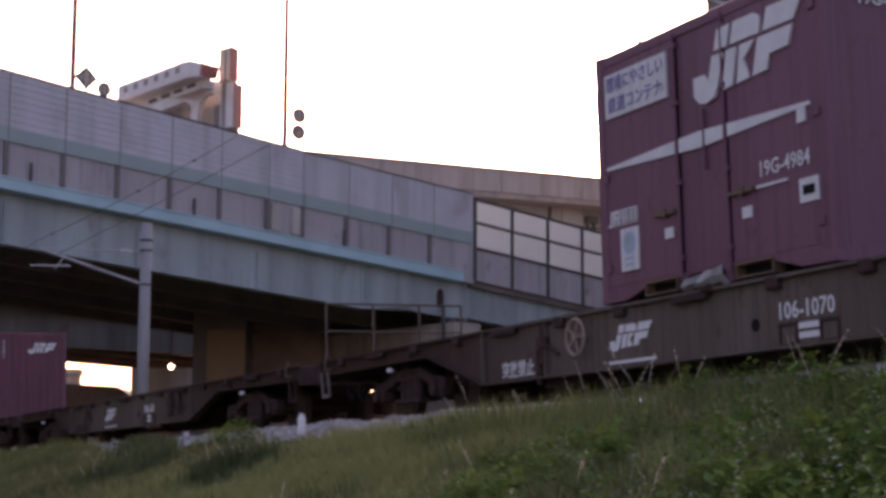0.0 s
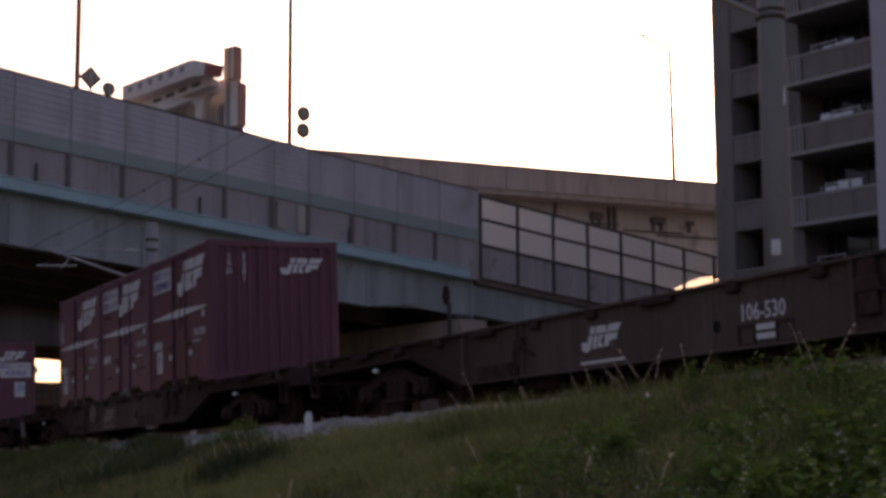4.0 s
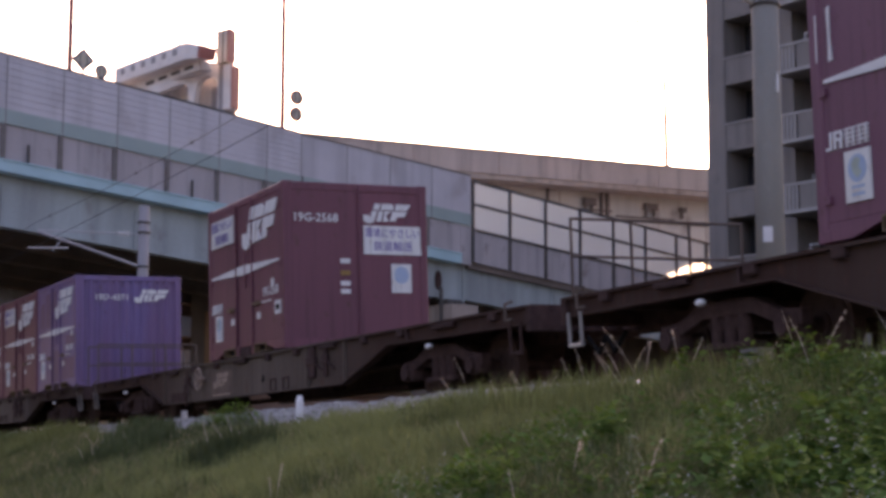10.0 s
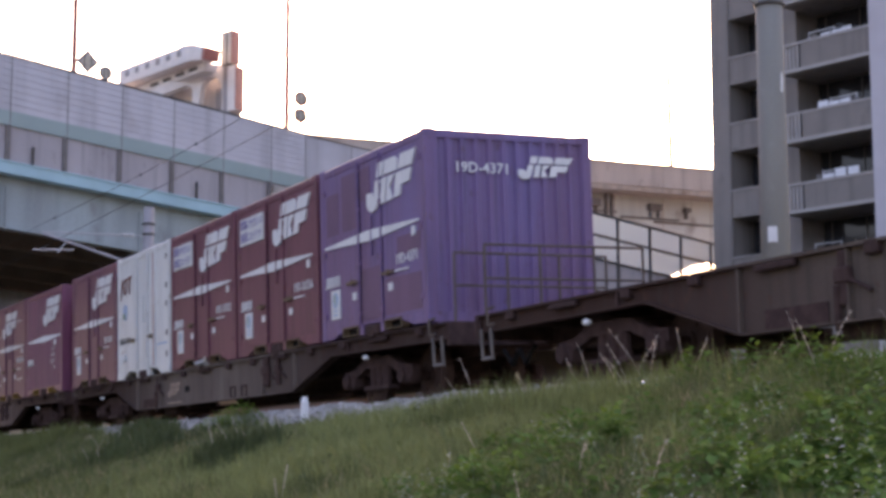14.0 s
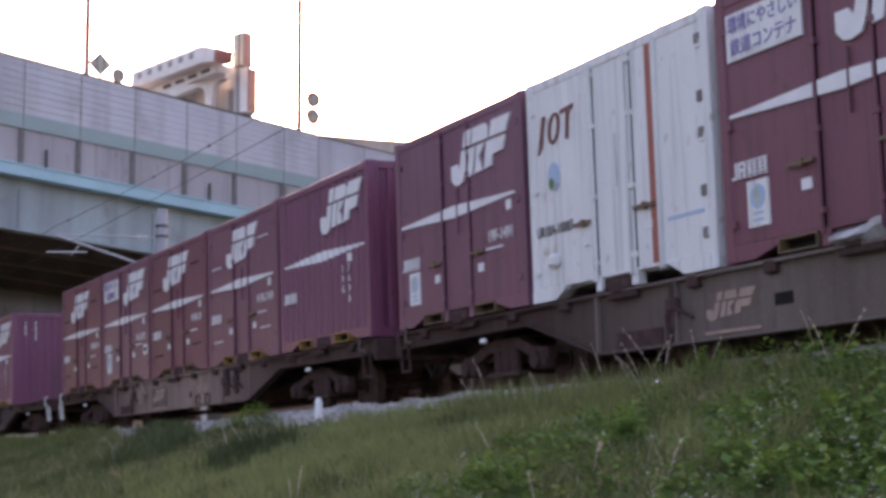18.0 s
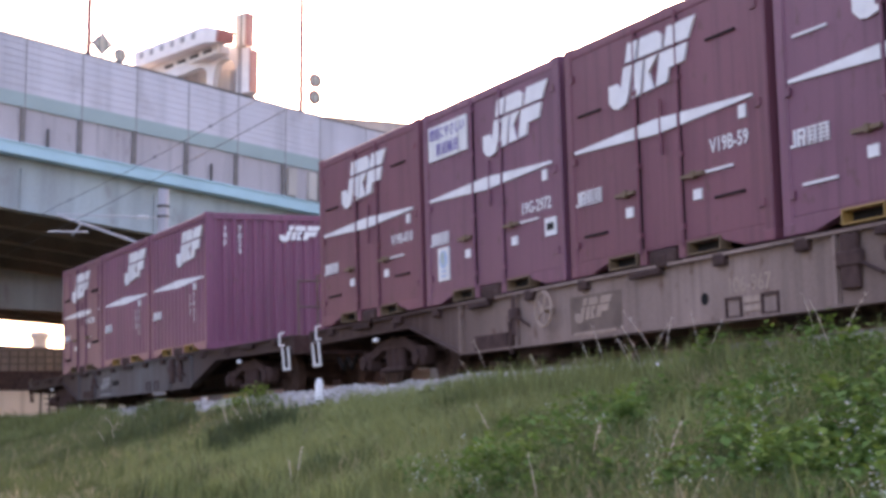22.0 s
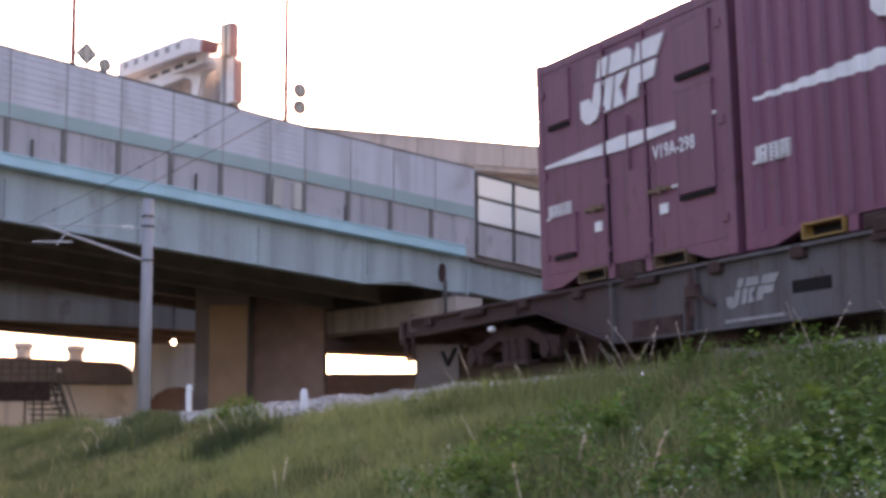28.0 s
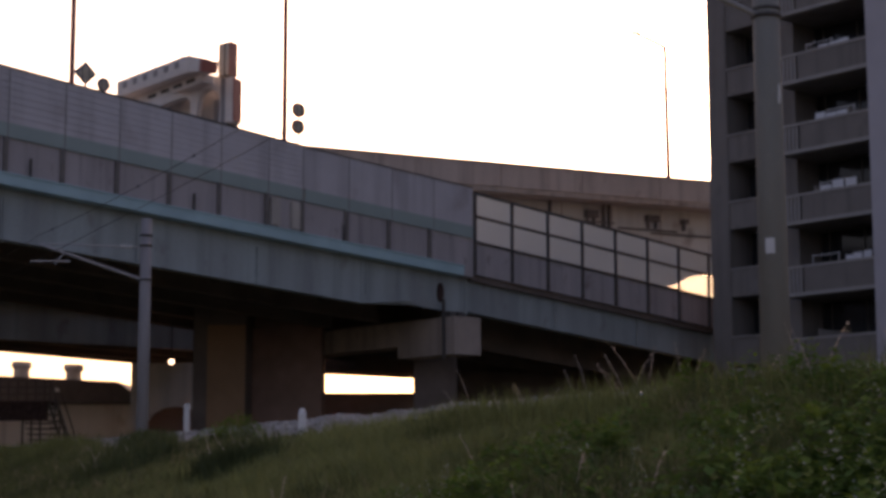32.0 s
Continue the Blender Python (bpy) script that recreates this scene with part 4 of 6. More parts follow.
sm = Matrix.Translation(q + Vector((0, 0, 4.1))) @ Matrix.Rotation(math.atan2(nv.x, -nv.y) + 0.85, 4, "Z")
bm = prism(bmesh.new(), [(-0.02, -0.13), (0.012, -0.14), (0.02, 0.02), (0.006, 0.13), (-0.012, 0.08)], -0.19, -0.17)
bmesh.ops.transform(bm, matrix=sm, verts=bm.verts)
part("paint_streak", bm, WHITE, right, "narrow white upright streak")
for z in (5.25, 5.62):
    bm = bmesh.new()
    ring(bm, (q.x, q.y, z), 0.178, 0.022, "Z", 18)
    part("clamp_band", bm, POSTSTEEL, right)


def wire(name, pts, r):
    """One smooth strand through the points."""
    root = thing(name, "thin dark overhead line wire", "overhead wire", group="overhead wires")
    bm = bmesh.new()
    rows = []
    for p in pts:
        rows.append([bm.verts.new(p + Vector((SIDE.x * r * math.cos(a), SIDE.y * r * math.cos(a), r * math.sin(a)))) for a in (0, 1.57, 3.14, 4.71)])
    for a, b in zip(rows[:-1], rows[1:]):
        for i in range(4):
            bm.faces.new((a[i], a[(i + 1) % 4], b[(i + 1) % 4], b[i]))
    part("strand", bm, WIRE, root)
    return root


for za, sag in ((5.36, 0.0), (6.05, 0.18)):
    pts = []
    for i in range(-12, 52):
        al = i * 2.5
        f = ((al - 17.6) / 30.0) % 1.0
        pts.append(spot(al, DIST, za - 4 * sag * f * (1 - f)))
    strand = wire("overhead_wire", pts, 0.008)
    for al in (33.4, 37.6, 45.9) if sag else ():
        f = ((al - 17.6) / 30.0) % 1.0
        bm = bmesh.new()
        bmesh.ops.create_uvsphere(bm, u_segments=8, v_segments=6, radius=0.032, matrix=Matrix.Translation(spot(al, DIST, za - 4 * sag * f * (1 - f))))
        part("clamp", bm, WIRE, strand)


# ---- the goods train ----
V0, V1, V2 = 4.44977, -0.603767, 0.001681


def run(t):
    x = (t - 16) / 16
    return 16 * (V0 * x + V1 * x * x / 2 + V2 * x ** 3 / 3)


CAR, FIRST, SLOT, FLOOR = 20.63, 1.08, 3.86, 1.0
NEAR = -1.225


EMBLEM = [
    [(0, 0.42), (0, 0.15), (0.05, 0.03), (0.11, 0), (0.19, 0.05), (0.22, 0.18), (0.28, 0.64), (0.18, 0.64), (0.14, 0.30), (0.10, 0.42)],
    [(0.20, 0.70), (0.31, 0.70), (0.345, 1), (0.235, 1)],
    [(0.26, 0.10), (0.35, 0.12), (0.40, 0.64), (0.31, 0.64)],
    [(0.39, 0.12), (0.50, 0.14), (0.455, 0.42), (0.56, 0.64), (0.43, 0.64)],
    [(0.345, 0.70), (0.60, 0.70), (0.61, 0.92), (0.56, 1), (0.38, 1)],
    [(0.53, 0.14), (0.65, 0.16), (0.67, 0.36), (0.83, 0.38), (0.87, 0.64), (0.585, 0.64)],
    [(0.63, 0.70), (0.88, 0.70), (0.96, 1), (0.67, 1)],
]


def logo(name, w, h, mat, parent, at):
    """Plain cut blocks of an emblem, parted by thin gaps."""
    first = None
    for i, blk in enumerate(EMBLEM):
        ob = shared(("emblem", w, h, i), "emblem" if i == 0 else "emblem_block", lambda: prism(bmesh.new(), [(x * w, z * h) for x, z in blk], -0.006, 0.02), mat, parent if i == 0 else first, at if i == 0 else Matrix.Identity(4))
        first = first or ob
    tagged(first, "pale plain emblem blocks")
    return first


def face(x, z, out=0.0):
    """On the side that faces the eye: local x along the container, upright."""
    return Matrix.Translation((x, NEAR - 0.002 - out, z)) @ Matrix.Rotation(radians(90), 4, "X")


def side(x, z, out=0.0):
    return Matrix.Translation((x, NEAR - 0.002 - out, z))


def front(y, z, out=0.0):
    """On the leading end, seen from ahead: text runs away from the eye's side."""
    return Matrix.Translation((1.8575 + 0.002 + out, y, z)) @ Matrix.Rotation(radians(90), 4, "Z")


LC, HC = 1.8575, 2.5
MESHES = {}


def shared(key, name, build, mat, parent, at=None, label="", smooth=False):
    if key not in MESHES:
        ob = part(name, build(), mat, parent, label, at, smooth)
        MESHES[key] = ob.data
        return ob
    ob = new(name, MESHES[key])
    ob.parent = parent
    if at is not None:
        ob.matrix_basis = at
    if label:
        tagged(ob, label)
    if ob.data.materials[0] != mat:
        ob.material_slots[0].link = "OBJECT"
        ob.material_slots[0].material = mat
    return ob


def corrugated(x0, x1, z0, z1, y, pitch=0.24, depth=0.036, axis="x", inside=None):
    """A trapezoid-ribbed sheet of some thickness."""
    bm = bmesh.new()
    n = max(1, round((x1 - x0) / pitch))
    p = (x1 - x0) / n
    prof = []
    for i in range(n):
        a = x0 + p * i
        prof += [(a, 0), (a + p * 0.3, 0), (a + p * 0.42, depth), (a + p * 0.88, depth)]
    prof.append((x1, 0))
    if inside:
        prof = [(a, d) for a, d in prof if inside[0] <= a <= inside[1]]
    rows = []
    for z in (z0, z1):
        rows.append([bm.verts.new((a, y + d, z(a) if callable(z) else z) if axis == "x" else (y - d, a, z)) for a, d in prof])
    for i in range(len(prof) - 1):
        bm.faces.new((rows[0][i], rows[0][i + 1], rows[1][i + 1], rows[1][i]))
    return bm


def container(words, at0, paint, ribbed=False, slogan="", mark=True, end="plain", vents=False, emblem_x=-0.06, emblem_w=1.74, emblem_h=0.64, marks=WHITE, stripe=True, name="freight_container", label=None, pockets=YELLOW, slots=BLACK, plate=(1.46, 1.22)):
    root = thing(name, label or "maroon steel twelve-foot freight container with white markings", "freight container", group="train containers")
    # frame
    def frame_parts():
        for sx in (-1, 1):
            for sy in (-1, 1):
                x, y = sx * (LC - 0.07), sy * (1.225 - 0.07)
                shared("post", "corner_post", lambda: B(-0.07, -0.07, 0.0, 0.07, 0.07, HC, 0.012), paint, root, Matrix.Translation((x, y, 0)))
                for z in (0.0, HC - 0.11):
                    shared("cast", "corner_casting", lambda: B(-0.085, -0.085, 0, 0.085, 0.085, 0.112, 0.012), paint, root, Matrix.Translation((sx * (LC - 0.083), sy * (1.225 - 0.083), z)))
        shared("core", "shell", lambda: B(-LC + 0.1, -1.13, 0.12, LC - 0.1, 1.13, HC - 0.06), paint, root)
        shared("roof", "roof", lambda: B(-LC + 0.01, -1.215, HC - 0.06, LC - 0.01, 1.215, HC - 0.005, 0.02), paint, root)
        for sy in (-1, 1):
            shared("toprail", "top_rail", lambda: B(-LC + 0.14, -0.05, HC - 0.13, LC - 0.14, 0.05, HC - 0.02, 0.01), paint, root, Matrix.Translation((0, sy * 1.17, 0)))
            shared("botrail", "bottom_rail", botrail, paint, root, Matrix.Translation((0, sy * 1.17, 0)))

    def botrail():
        bm = bmesh.new()
        for k in (-1, 1):
            e = LC - 0.14
            prism(bm, [(k * x, z) for x, z in ((e, 0.01), (1.42, 0.01), (1.05, 0.10), (1.0, 0.16), (e, 0.16))][::k], -0.05, 0.05)
            box(bm, min(k * 0.42, k * 0.3), -0.05, 0.0, max(k * 0.42, k * 0.3), 0.05, 0.16)
        box(bm, -1.0, -0.05, 0.135, 1.0, 0.05, 0.16)
        return bm
    frame_parts()
    if ribbed:
        shared("ribside", "side_panel", lambda: corrugated(-LC + 0.13, LC - 0.13, 0.16, HC - 0.12, NEAR + 0.012), paint, root)
        shared("ribside2", "side_panel", lambda: corrugated(-LC + 0.13, LC - 0.13, 0.16, HC - 0.12, 1.17), paint, root)
    else:
        # two outer leaves and a middle panel with dark seals, lock rods and levers
        shared("leaf", "door", lambda: B(-LC + 0.13, NEAR + 0.015, 0.16, -0.42, NEAR + 0.07, HC - 0.12, 0.008), paint, root)
        shared("midpanel", "door", lambda: B(-0.37, NEAR + 0.022, 0.16, 0.37, NEAR + 0.07, HC - 0.12, 0.008), paint, root)
        shared("leaf2", "door", lambda: B(0.42, NEAR + 0.015, 0.16, LC - 0.13, NEAR + 0.07, HC - 0.12, 0.008), paint, root)
        for x in (-0.395, 0.395):
            shared("gasket", "door_seal", lambda: B(-0.02, NEAR + 0.03, 0.17, 0.02, NEAR + 0.06, HC - 0.13), BLACK, root, Matrix.Translation((x, 0, 0)))
            shared("rod", "lock_rod", lambda: rod(bmesh.new(), (0, NEAR - 0.0, 0.1), (0, NEAR - 0.0, HC - 0.08), 0.017, 6), paint, root, Matrix.Translation((x, 0, 0)))
            for z in (0.3, 1.0, 1.75, 2.3):
                shared("keeper", "rod_bracket", lambda: B(-0.045, NEAR - 0.02, -0.025, 0.045, NEAR + 0.02, 0.025), paint, root, Matrix.Translation((x, 0, z)))
        shared("shortrod", "latch_rod", lambda: rod(bmesh.new(), (0, NEAR - 0.0, 1.05), (0, NEAR - 0.0, 1.6), 0.016, 6), paint, root, Matrix.Translation((0.06, 0, 0)))
        for x, z in ((-0.64, 0.75), (0.62, 0.76)):
            lv = shared("lever", "lock_lever", lambda: B(-0.19, NEAR - 0.03, -0.018, 0.19, NEAR - 0.0, 0.018), YELLOW, root, Matrix.Translation((x, 0, z)), "ochre locking lever")
            shared("leverhub", "lever_hub", lambda: ROD((0.02, NEAR - 0.04, 0.0), (0.02, NEAR + 0.01, 0.0), 0.04, 8), YELLOW, lv)
            shared("tag", "small_plate", lambda: B(-0.07, NEAR - 0.0, -0.05, 0.07, NEAR + 0.03, 0.05), marks, root, Matrix.Translation((x + 0.05, 0, z - 0.19)), "small white plate")
        for sx in (-1, 1):
            for z in (0.35, 1.25, 2.15):
                shared("hinge", "hinge", lambda: B(-0.05, NEAR - 0.012, -0.035, 0.05, NEAR + 0.03, 0.035), paint, root, Matrix.Translation((sx * (LC - 0.15), 0, z)))
        if vents:
            for x, z, w, h in ((-1.35, 2.05, 0.5, 0.55), (-1.3, 0.55, 0.5, 0.4), (1.26, 2.05, 0.62, 0.5), (1.26, 1.15, 0.62, 1.0)):
                vp = part("vent_cover", B(-w / 2, NEAR - 0.012, -h / 2, w / 2, NEAR + 0.04, h / 2, 0.01), paint, root, "framed vent cover", Matrix.Translation((x, 0, z)))
                part("vent_slit", B(-w / 2 + 0.03, NEAR - 0.016, -h / 2 - 0.05, w / 2 - 0.03, NEAR + 0.02, -h / 2 - 0.01), BLACK, vp)
                part("cover_frame", B(-w / 2 - 0.02, NEAR - 0.016, h / 2 - 0.02, w / 2 + 0.02, NEAR + 0.02, h / 2 + 0.02), paint, vp)
        elif words[:1] == "V":
            for x, z in ((-1.35, 1.72), (1.15, 2.0), (1.2, 0.5), (-1.3, 0.42)):
                shared("airslot", "air_slot", lambda: B(-0.24, NEAR - 0.004, -0.011, 0.24, NEAR + 0.03, 0.011), slots, root, Matrix.Translation((x, 0, z)))
    # fork pockets with worn edges
    for x in (-0.75, 0.75) if stripe else ():
        def pocket():
            bm = bmesh.new()
            for q in ((-0.28, 0.008, 0.28, 0.022), (-0.28, 0.125, 0.28, 0.142), (-0.28, 0.022, -0.265, 0.125), (0.265, 0.022, 0.28, 0.125)):
                box(bm, q[0], NEAR - 0.012, q[1], q[2], NEAR + 0.12, q[3])
            return bm
        pk = shared("pocket", "fork_pocket", pocket, pockets, root, Matrix.Translation((x, 0, 0)), "ochre fork pocket frame")
        # black plate that paints the shade inside the pocket
        shared("pocket_hole", "pocket_inside", lambda: B(-0.265, NEAR + 0.1, 0.022, 0.265, NEAR + 0.115, 0.125), BLACK, pk)
    shared("latch", "deck_latch", lambda: box(B(-0.24, NEAR - 0.01, -0.02, 0.24, NEAR + 0.1, 0.12, 0.02), -0.1, NEAR - 0.03, -0.06, 0.1, NEAR + 0.02, 0.08, 0.02), RUST, root)
    # ends
    for sx in (-1, 1):
        rotm = Matrix.Rotation(0 if sx > 0 else math.pi, 4, "Z")
        if end == "ribbed" or ribbed:
            shared("ribend", "end_panel", lambda: corrugated(-1.09, 1.09, 0.14, HC - 0.1, LC - 0.012, 0.2, 0.04, "y"), paint, root, rotm)
        else:
            shared("flatend", "end_panel", lambda: B(LC - 0.06, -1.09, 0.12, LC - 0.015, 0.03, HC - 0.1, 0.006), paint, root, rotm)
            shared("flatend2", "end_door", lambda: B(LC - 0.06, 0.055, 0.12, LC - 0.02, 1.09, HC - 0.1, 0.006), paint, root, rotm)
            shared("endrod", "lock_rod", lambda: rod(bmesh.new(), (LC + 0.0, 0.04, 0.05), (LC + 0.0, 0.04, HC - 0.05), 0.017, 6), paint, root, rotm)
        shared("endtop", "end_rail", lambda: B(LC - 0.1, -1.09, HC - 0.12, LC - 0.004, 1.09, HC - 0.02), paint, root, rotm)
        shared("endlow", "end_rail", lambda: B(LC - 0.1, -1.09, 0.0, LC - 0.004, 1.09, 0.14), paint, root, rotm)
    # markings
    if stripe:
        cuts = [(-1.68, -0.43), (-0.36, 0.36), (0.43, 1.62)] if not ribbed else [(-1.70, 1.70)]
        for k, (a, b) in enumerate(cuts):
            def lens(x, top):
                e = max(0.0, 1 - abs(x + 0.03) / 1.66)
                return 1.34 + (0.014 + 0.062 * e) * (1 if top else -1)
            if ribbed:
                # painted over the ribs, so its edges follow them
                shared("ribstripe", "stripe", lambda: corrugated(-LC + 0.13, LC - 0.13, lambda x: lens(x, False), lambda x: lens(x, True), NEAR + 0.008, inside=(-1.7, 1.7)), marks, root, None, "white tapering stripe over the ribs")
                continue
            xs = [a, b] if a * b > 0 else [a, -0.03, b]
            shared(("stripe", ribbed, k), "stripe", lambda: prism(bmesh.new(), [(x, lens(x, False)) for x in xs] + [(x, lens(x, True)) for x in xs[::-1]], NEAR - 0.004, NEAR + 0.05), marks, root, None, "white tapering stripe")
    if emblem_w:
        logo("emblem", emblem_w, emblem_h, marks, root, side(emblem_x, 1.64))
    if slogan:
        sg = shared("board", "slogan_board", lambda: B(-0.57, NEAR - 0.008, -0.22, 0.57, NEAR + 0.02, 0.22), OFFWHITE, root, Matrix.Translation((-1.09, 0, 2.06)), "white slogan board with violet writing")
        top, low = slogan
        lettering("writing", top, 0.17, INK, sg, face(0.0, 0.10, 0.01), squeeze=0.9)
        lettering("writing", low, 0.17, INK, sg, face(0.0, -0.11, 0.01), squeeze=1.0)
    first = None
    bars = [(-0.31, -0.075, -0.235, -0.05), (-0.26, -0.05, -0.235, 0.075), (-0.205, -0.075, -0.178, 0.075), (-0.178, 0.05, -0.10, 0.075), (-0.122, 0.01, -0.095, 0.055), (-0.178, -0.01, -0.10, 0.014), (-0.135, -0.075, -0.105, -0.01)]
    for x in (-0.065, 0.095):
        bars += [(x, z, x + 0.135, z + 0.016) for z in (0.058, 0.022, -0.014, -0.05)]
        bars += [(x + 0.02, -0.05, x + 0.036, 0.058), (x + 0.1, -0.05, x + 0.116, 0.058), (x + 0.005, -0.078, x + 0.05, -0.062), (x + 0.085, -0.078, x + 0.13, -0.062)]
    for k, (a, za, b, zb) in enumerate(bars if stripe else []):
        ob = shared(("maker", k), "company_mark" if k == 0 else "mark_bar", lambda: B(a, NEAR - 0.003, za, b, NEAR + 0.05, zb), marks, first or root, Matrix.Identity(4) if first else Matrix.Translation((-1.38, 0, 0.83)))
        first = first or ob
    if mark:
        mk = shared("label", "standard_mark", lambda: B(-0.16, NEAR - 0.006, -0.21, 0.16, NEAR + 0.03, 0.21), OFFWHITE, root, Matrix.Translation((-1.3, 0, 0.5)), "white label with a blue globe")
        shared("globe", "globe", lambda: rod(bmesh.new(), (0, NEAR - 0.01, 0.06), (0, NEAR, 0.06), 0.115, 16), BLUEMARK, mk)
        shared("land", "globe_land", lambda: prism(bmesh.new(), [(-0.07, 0.1), (-0.01, 0.15), (0.05, 0.13), (0.02, 0.07), (0.06, 0.02), (0.0, -0.02), (-0.05, 0.03)], NEAR - 0.013, NEAR), LANDMARK, mk)
        for k in range(2):
            shared("line", "print_line", lambda: B(-0.08, NEAR - 0.009, -0.012, 0.08, NEAR, 0.012), BLUEMARK, mk, Matrix.Translation((0, 0, -0.09 - 0.06 * k)))
    if words:
        if ribbed:
            shared("check", "check_plate", lambda: B(-0.055, NEAR - 0.005, -0.06, 0.055, NEAR + 0.03, 0.06), marks, root, Matrix.Translation((1.12, 0, 1.2)), "small white plate")
        else:
            lettering("serial_number", words, 0.19, marks, root, face(0.92 if vents else 1.22, 1.12 if vents else 0.90 if words[0] != "V" else 0.98, 0.018 if vents else -0.008), "white serial number", 0.95)
            shared("small_print", "small_print", lambda: B(-0.22, NEAR - 0.004, -0.012, 0.22, NEAR + 0.03, 0.012), marks, root, Matrix.Translation((1.05, 0, 0.76)), "row of small white print")
            shared("check", "check_plate", lambda: B(-0.055, NEAR - 0.005, -0.06, 0.055, NEAR + 0.03, 0.06), marks, root, Matrix.Translation((plate[0], 0, plate[1])), "small white plate")
            if words[:3] == "19G":
                shared("cardplate", "card_plate", lambda: B(-0.13, NEAR - 0.002, -0.1, 0.13, NEAR + 0.03, 0.1), marks, root, Matrix.Translation((1.56, 0, 0.63)), "white card plate")
                shared("card", "card", lambda: B(1.48, NEAR - 0.005, 0.59, 1.64, NEAR, 0.67), BLACK, root)
    root.matrix_basis = at0
    return root


TRAIN = []


def put(ob, u, up=0.0):
    TRAIN.append((ob, u, up))
    return ob


ECO_A = ("環境にやさしい", "鉄道コンテナ")
ECO_B = ("環境にやさしい", "鉄道輸送")


def centre(car):
    return FIRST + CAR * (car - 1)


def load(car, slot, *a, shift=0.0, **k):
    c = container(a[0], Matrix.Identity(4), *a[1:], **k)
    put(c, centre(car) + slot * SLOT + shift + {4: 0.14, 0: -0.24, -1: 0.2}.get(car, 0.0), FLOOR)
    return c


UPRIGHT = Matrix.Rotation(radians(90), 4, "X")


def end_marks(c, words, upright=False, mat=WHITE, emb=(0.12, 1.88), at=(-0.4, 2.0), size=0.19):
    """Writing on the leading end of a container."""
    logo("emblem", 0.86, 0.31, mat, c, front(*emb))
    if upright:
        for k, w in enumerate(words.split("-")):
            for i, ch in enumerate(w):
                lettering("digit", ch, 0.15, mat, c, front(-0.85 + 0.28 * k, 2.2 - 0.135 * i, -0.008) @ UPRIGHT)
    else:
        lettering("serial_number", words, size, mat, c, front(*at, -0.006) @ UPRIGHT, "white serial number", 1.05)


def build_containers():
    SHINE_ON = []
    c = load(4, 0, "19G-4984", MAROON, slogan=ECO_A, shift=0.04, plate=(1.5, 1.26))
    c.scale = (1.02, 1, 1.025)
    SHINE_ON.append(c)
    lettering("serial_number", "19G-4984", 0.16, WHITE, c, front(-0.55, 2.2, 0.004) @ Matrix.Rotation(radians(90), 4, "X"), "white serial number")
    c = load(2, 1, "19D-5281", MAROON_RED, slogan=("環境にやさしい", "鉄道貨物輸送"), end="ribbed", shift=0.2)
    end_marks(c, "19D-5281", upright=True)
    SHINE_ON.append(load(2, 0, "V19C-241", MAROON, slogan=ECO_A, mark=False, emblem_x=-0.45, shift=0.2))
    c = load(2, -1, "19D-618", MAROON, shift=0.2)
    for pts in ([(-1.76, 1.52), (-1.745, 1.52), (-1.74, 1.92), (-1.755, 1.92)], [(-1.6, 1.5), (-1.55, 1.5), (-1.575, 1.7), (-1.565, 1.96), (-1.6, 1.94), (-1.59, 1.7)]):
        part("scraped_mark", prism(bmesh.new(), pts, NEAR - 0.004, NEAR + 0.03), WHITE, c, "rough white scraped mark")
    c = load(1, 0, "19G-2568", MAROON_RED, slogan=ECO_B, shift=0.12, plate=(1.33, 1.02))
    c.scale = (1.015, 1, 1.04)
    end_marks(c, "19G-2568", at=(-0.69, 1.95), size=0.18, emb=(0.12, 1.89))
    sg = part("slogan_board", B(LC - 0.02, -0.5, -0.22, LC + 0.0, 0.5, 0.22), OFFWHITE, c, "white slogan board with violet writing", Matrix.Translation((0, 0.62, 1.64)))
    lettering("writing", "環境にやさしい", 0.155, INK, sg, front(0, 0.10, -0.002) @ UPRIGHT, squeeze=0.88)
    lettering("writing", "鉄道輸送", 0.16, INK, sg, front(0, -0.10, -0.002) @ UPRIGHT, squeeze=1.05)
    mk = part("standard_mark", B(LC - 0.02, -0.17, -0.22, LC + 0.0, 0.17, 0.22), OFFWHITE, c, "white label with a blue globe", Matrix.Translation((0, 0.76, 1.06)))
    part("globe", ROD((LC, 0, 0.05), (LC + 0.006, 0, 0.05), 0.13, 16), BLUEMARK, mk)
    for z in (1.31, 1.13, 0.97, 0.85):
        part("small_plate", B(LC - 0.02, -0.28, z - 0.035, LC + 0.002, -0.12, z + 0.035), WHITE if z != 1.13 else OCHRE, c)
    c = load(0, 2, "19D-4371", VIOLET, end="ribbed", shift=0.0, label="faded violet freight container with a ribbed end and white markings")
    end_marks(c, "19D-4371")
    for x0, z0, x1, z1 in ((-1.62, 1.5, -1.15, 2.1), (-1.02, 1.5, -0.5, 2.3), (-0.34, 0.2, 0.34, 0.9), (0.46, 0.2, 1.66, 0.68), (-0.34, 1.85, 0.0, 2.3), (0.9, 0.95, 1.66, 1.2)):
        part("paint_patch", B(x0, NEAR + 0.012, z0, x1, NEAR + 0.03, z1), VIOLETPATCH, c, "older plum paint showing through")
    load(0, 1, "19D-20256", MAROON_RED, slogan=ECO_A)
    SHINE_ON.append(load(0, 0, "19D-33922", MAROON_RED, slogan=ECO_A))
    load(0, -2, "19F-1491", MAROON)
    c = load(-1, 2, "7690", PLUM, ribbed=True, mark=False, emblem_x=0.02, pockets=OCHRE, label="plum ribbed freight container with bold white markings")
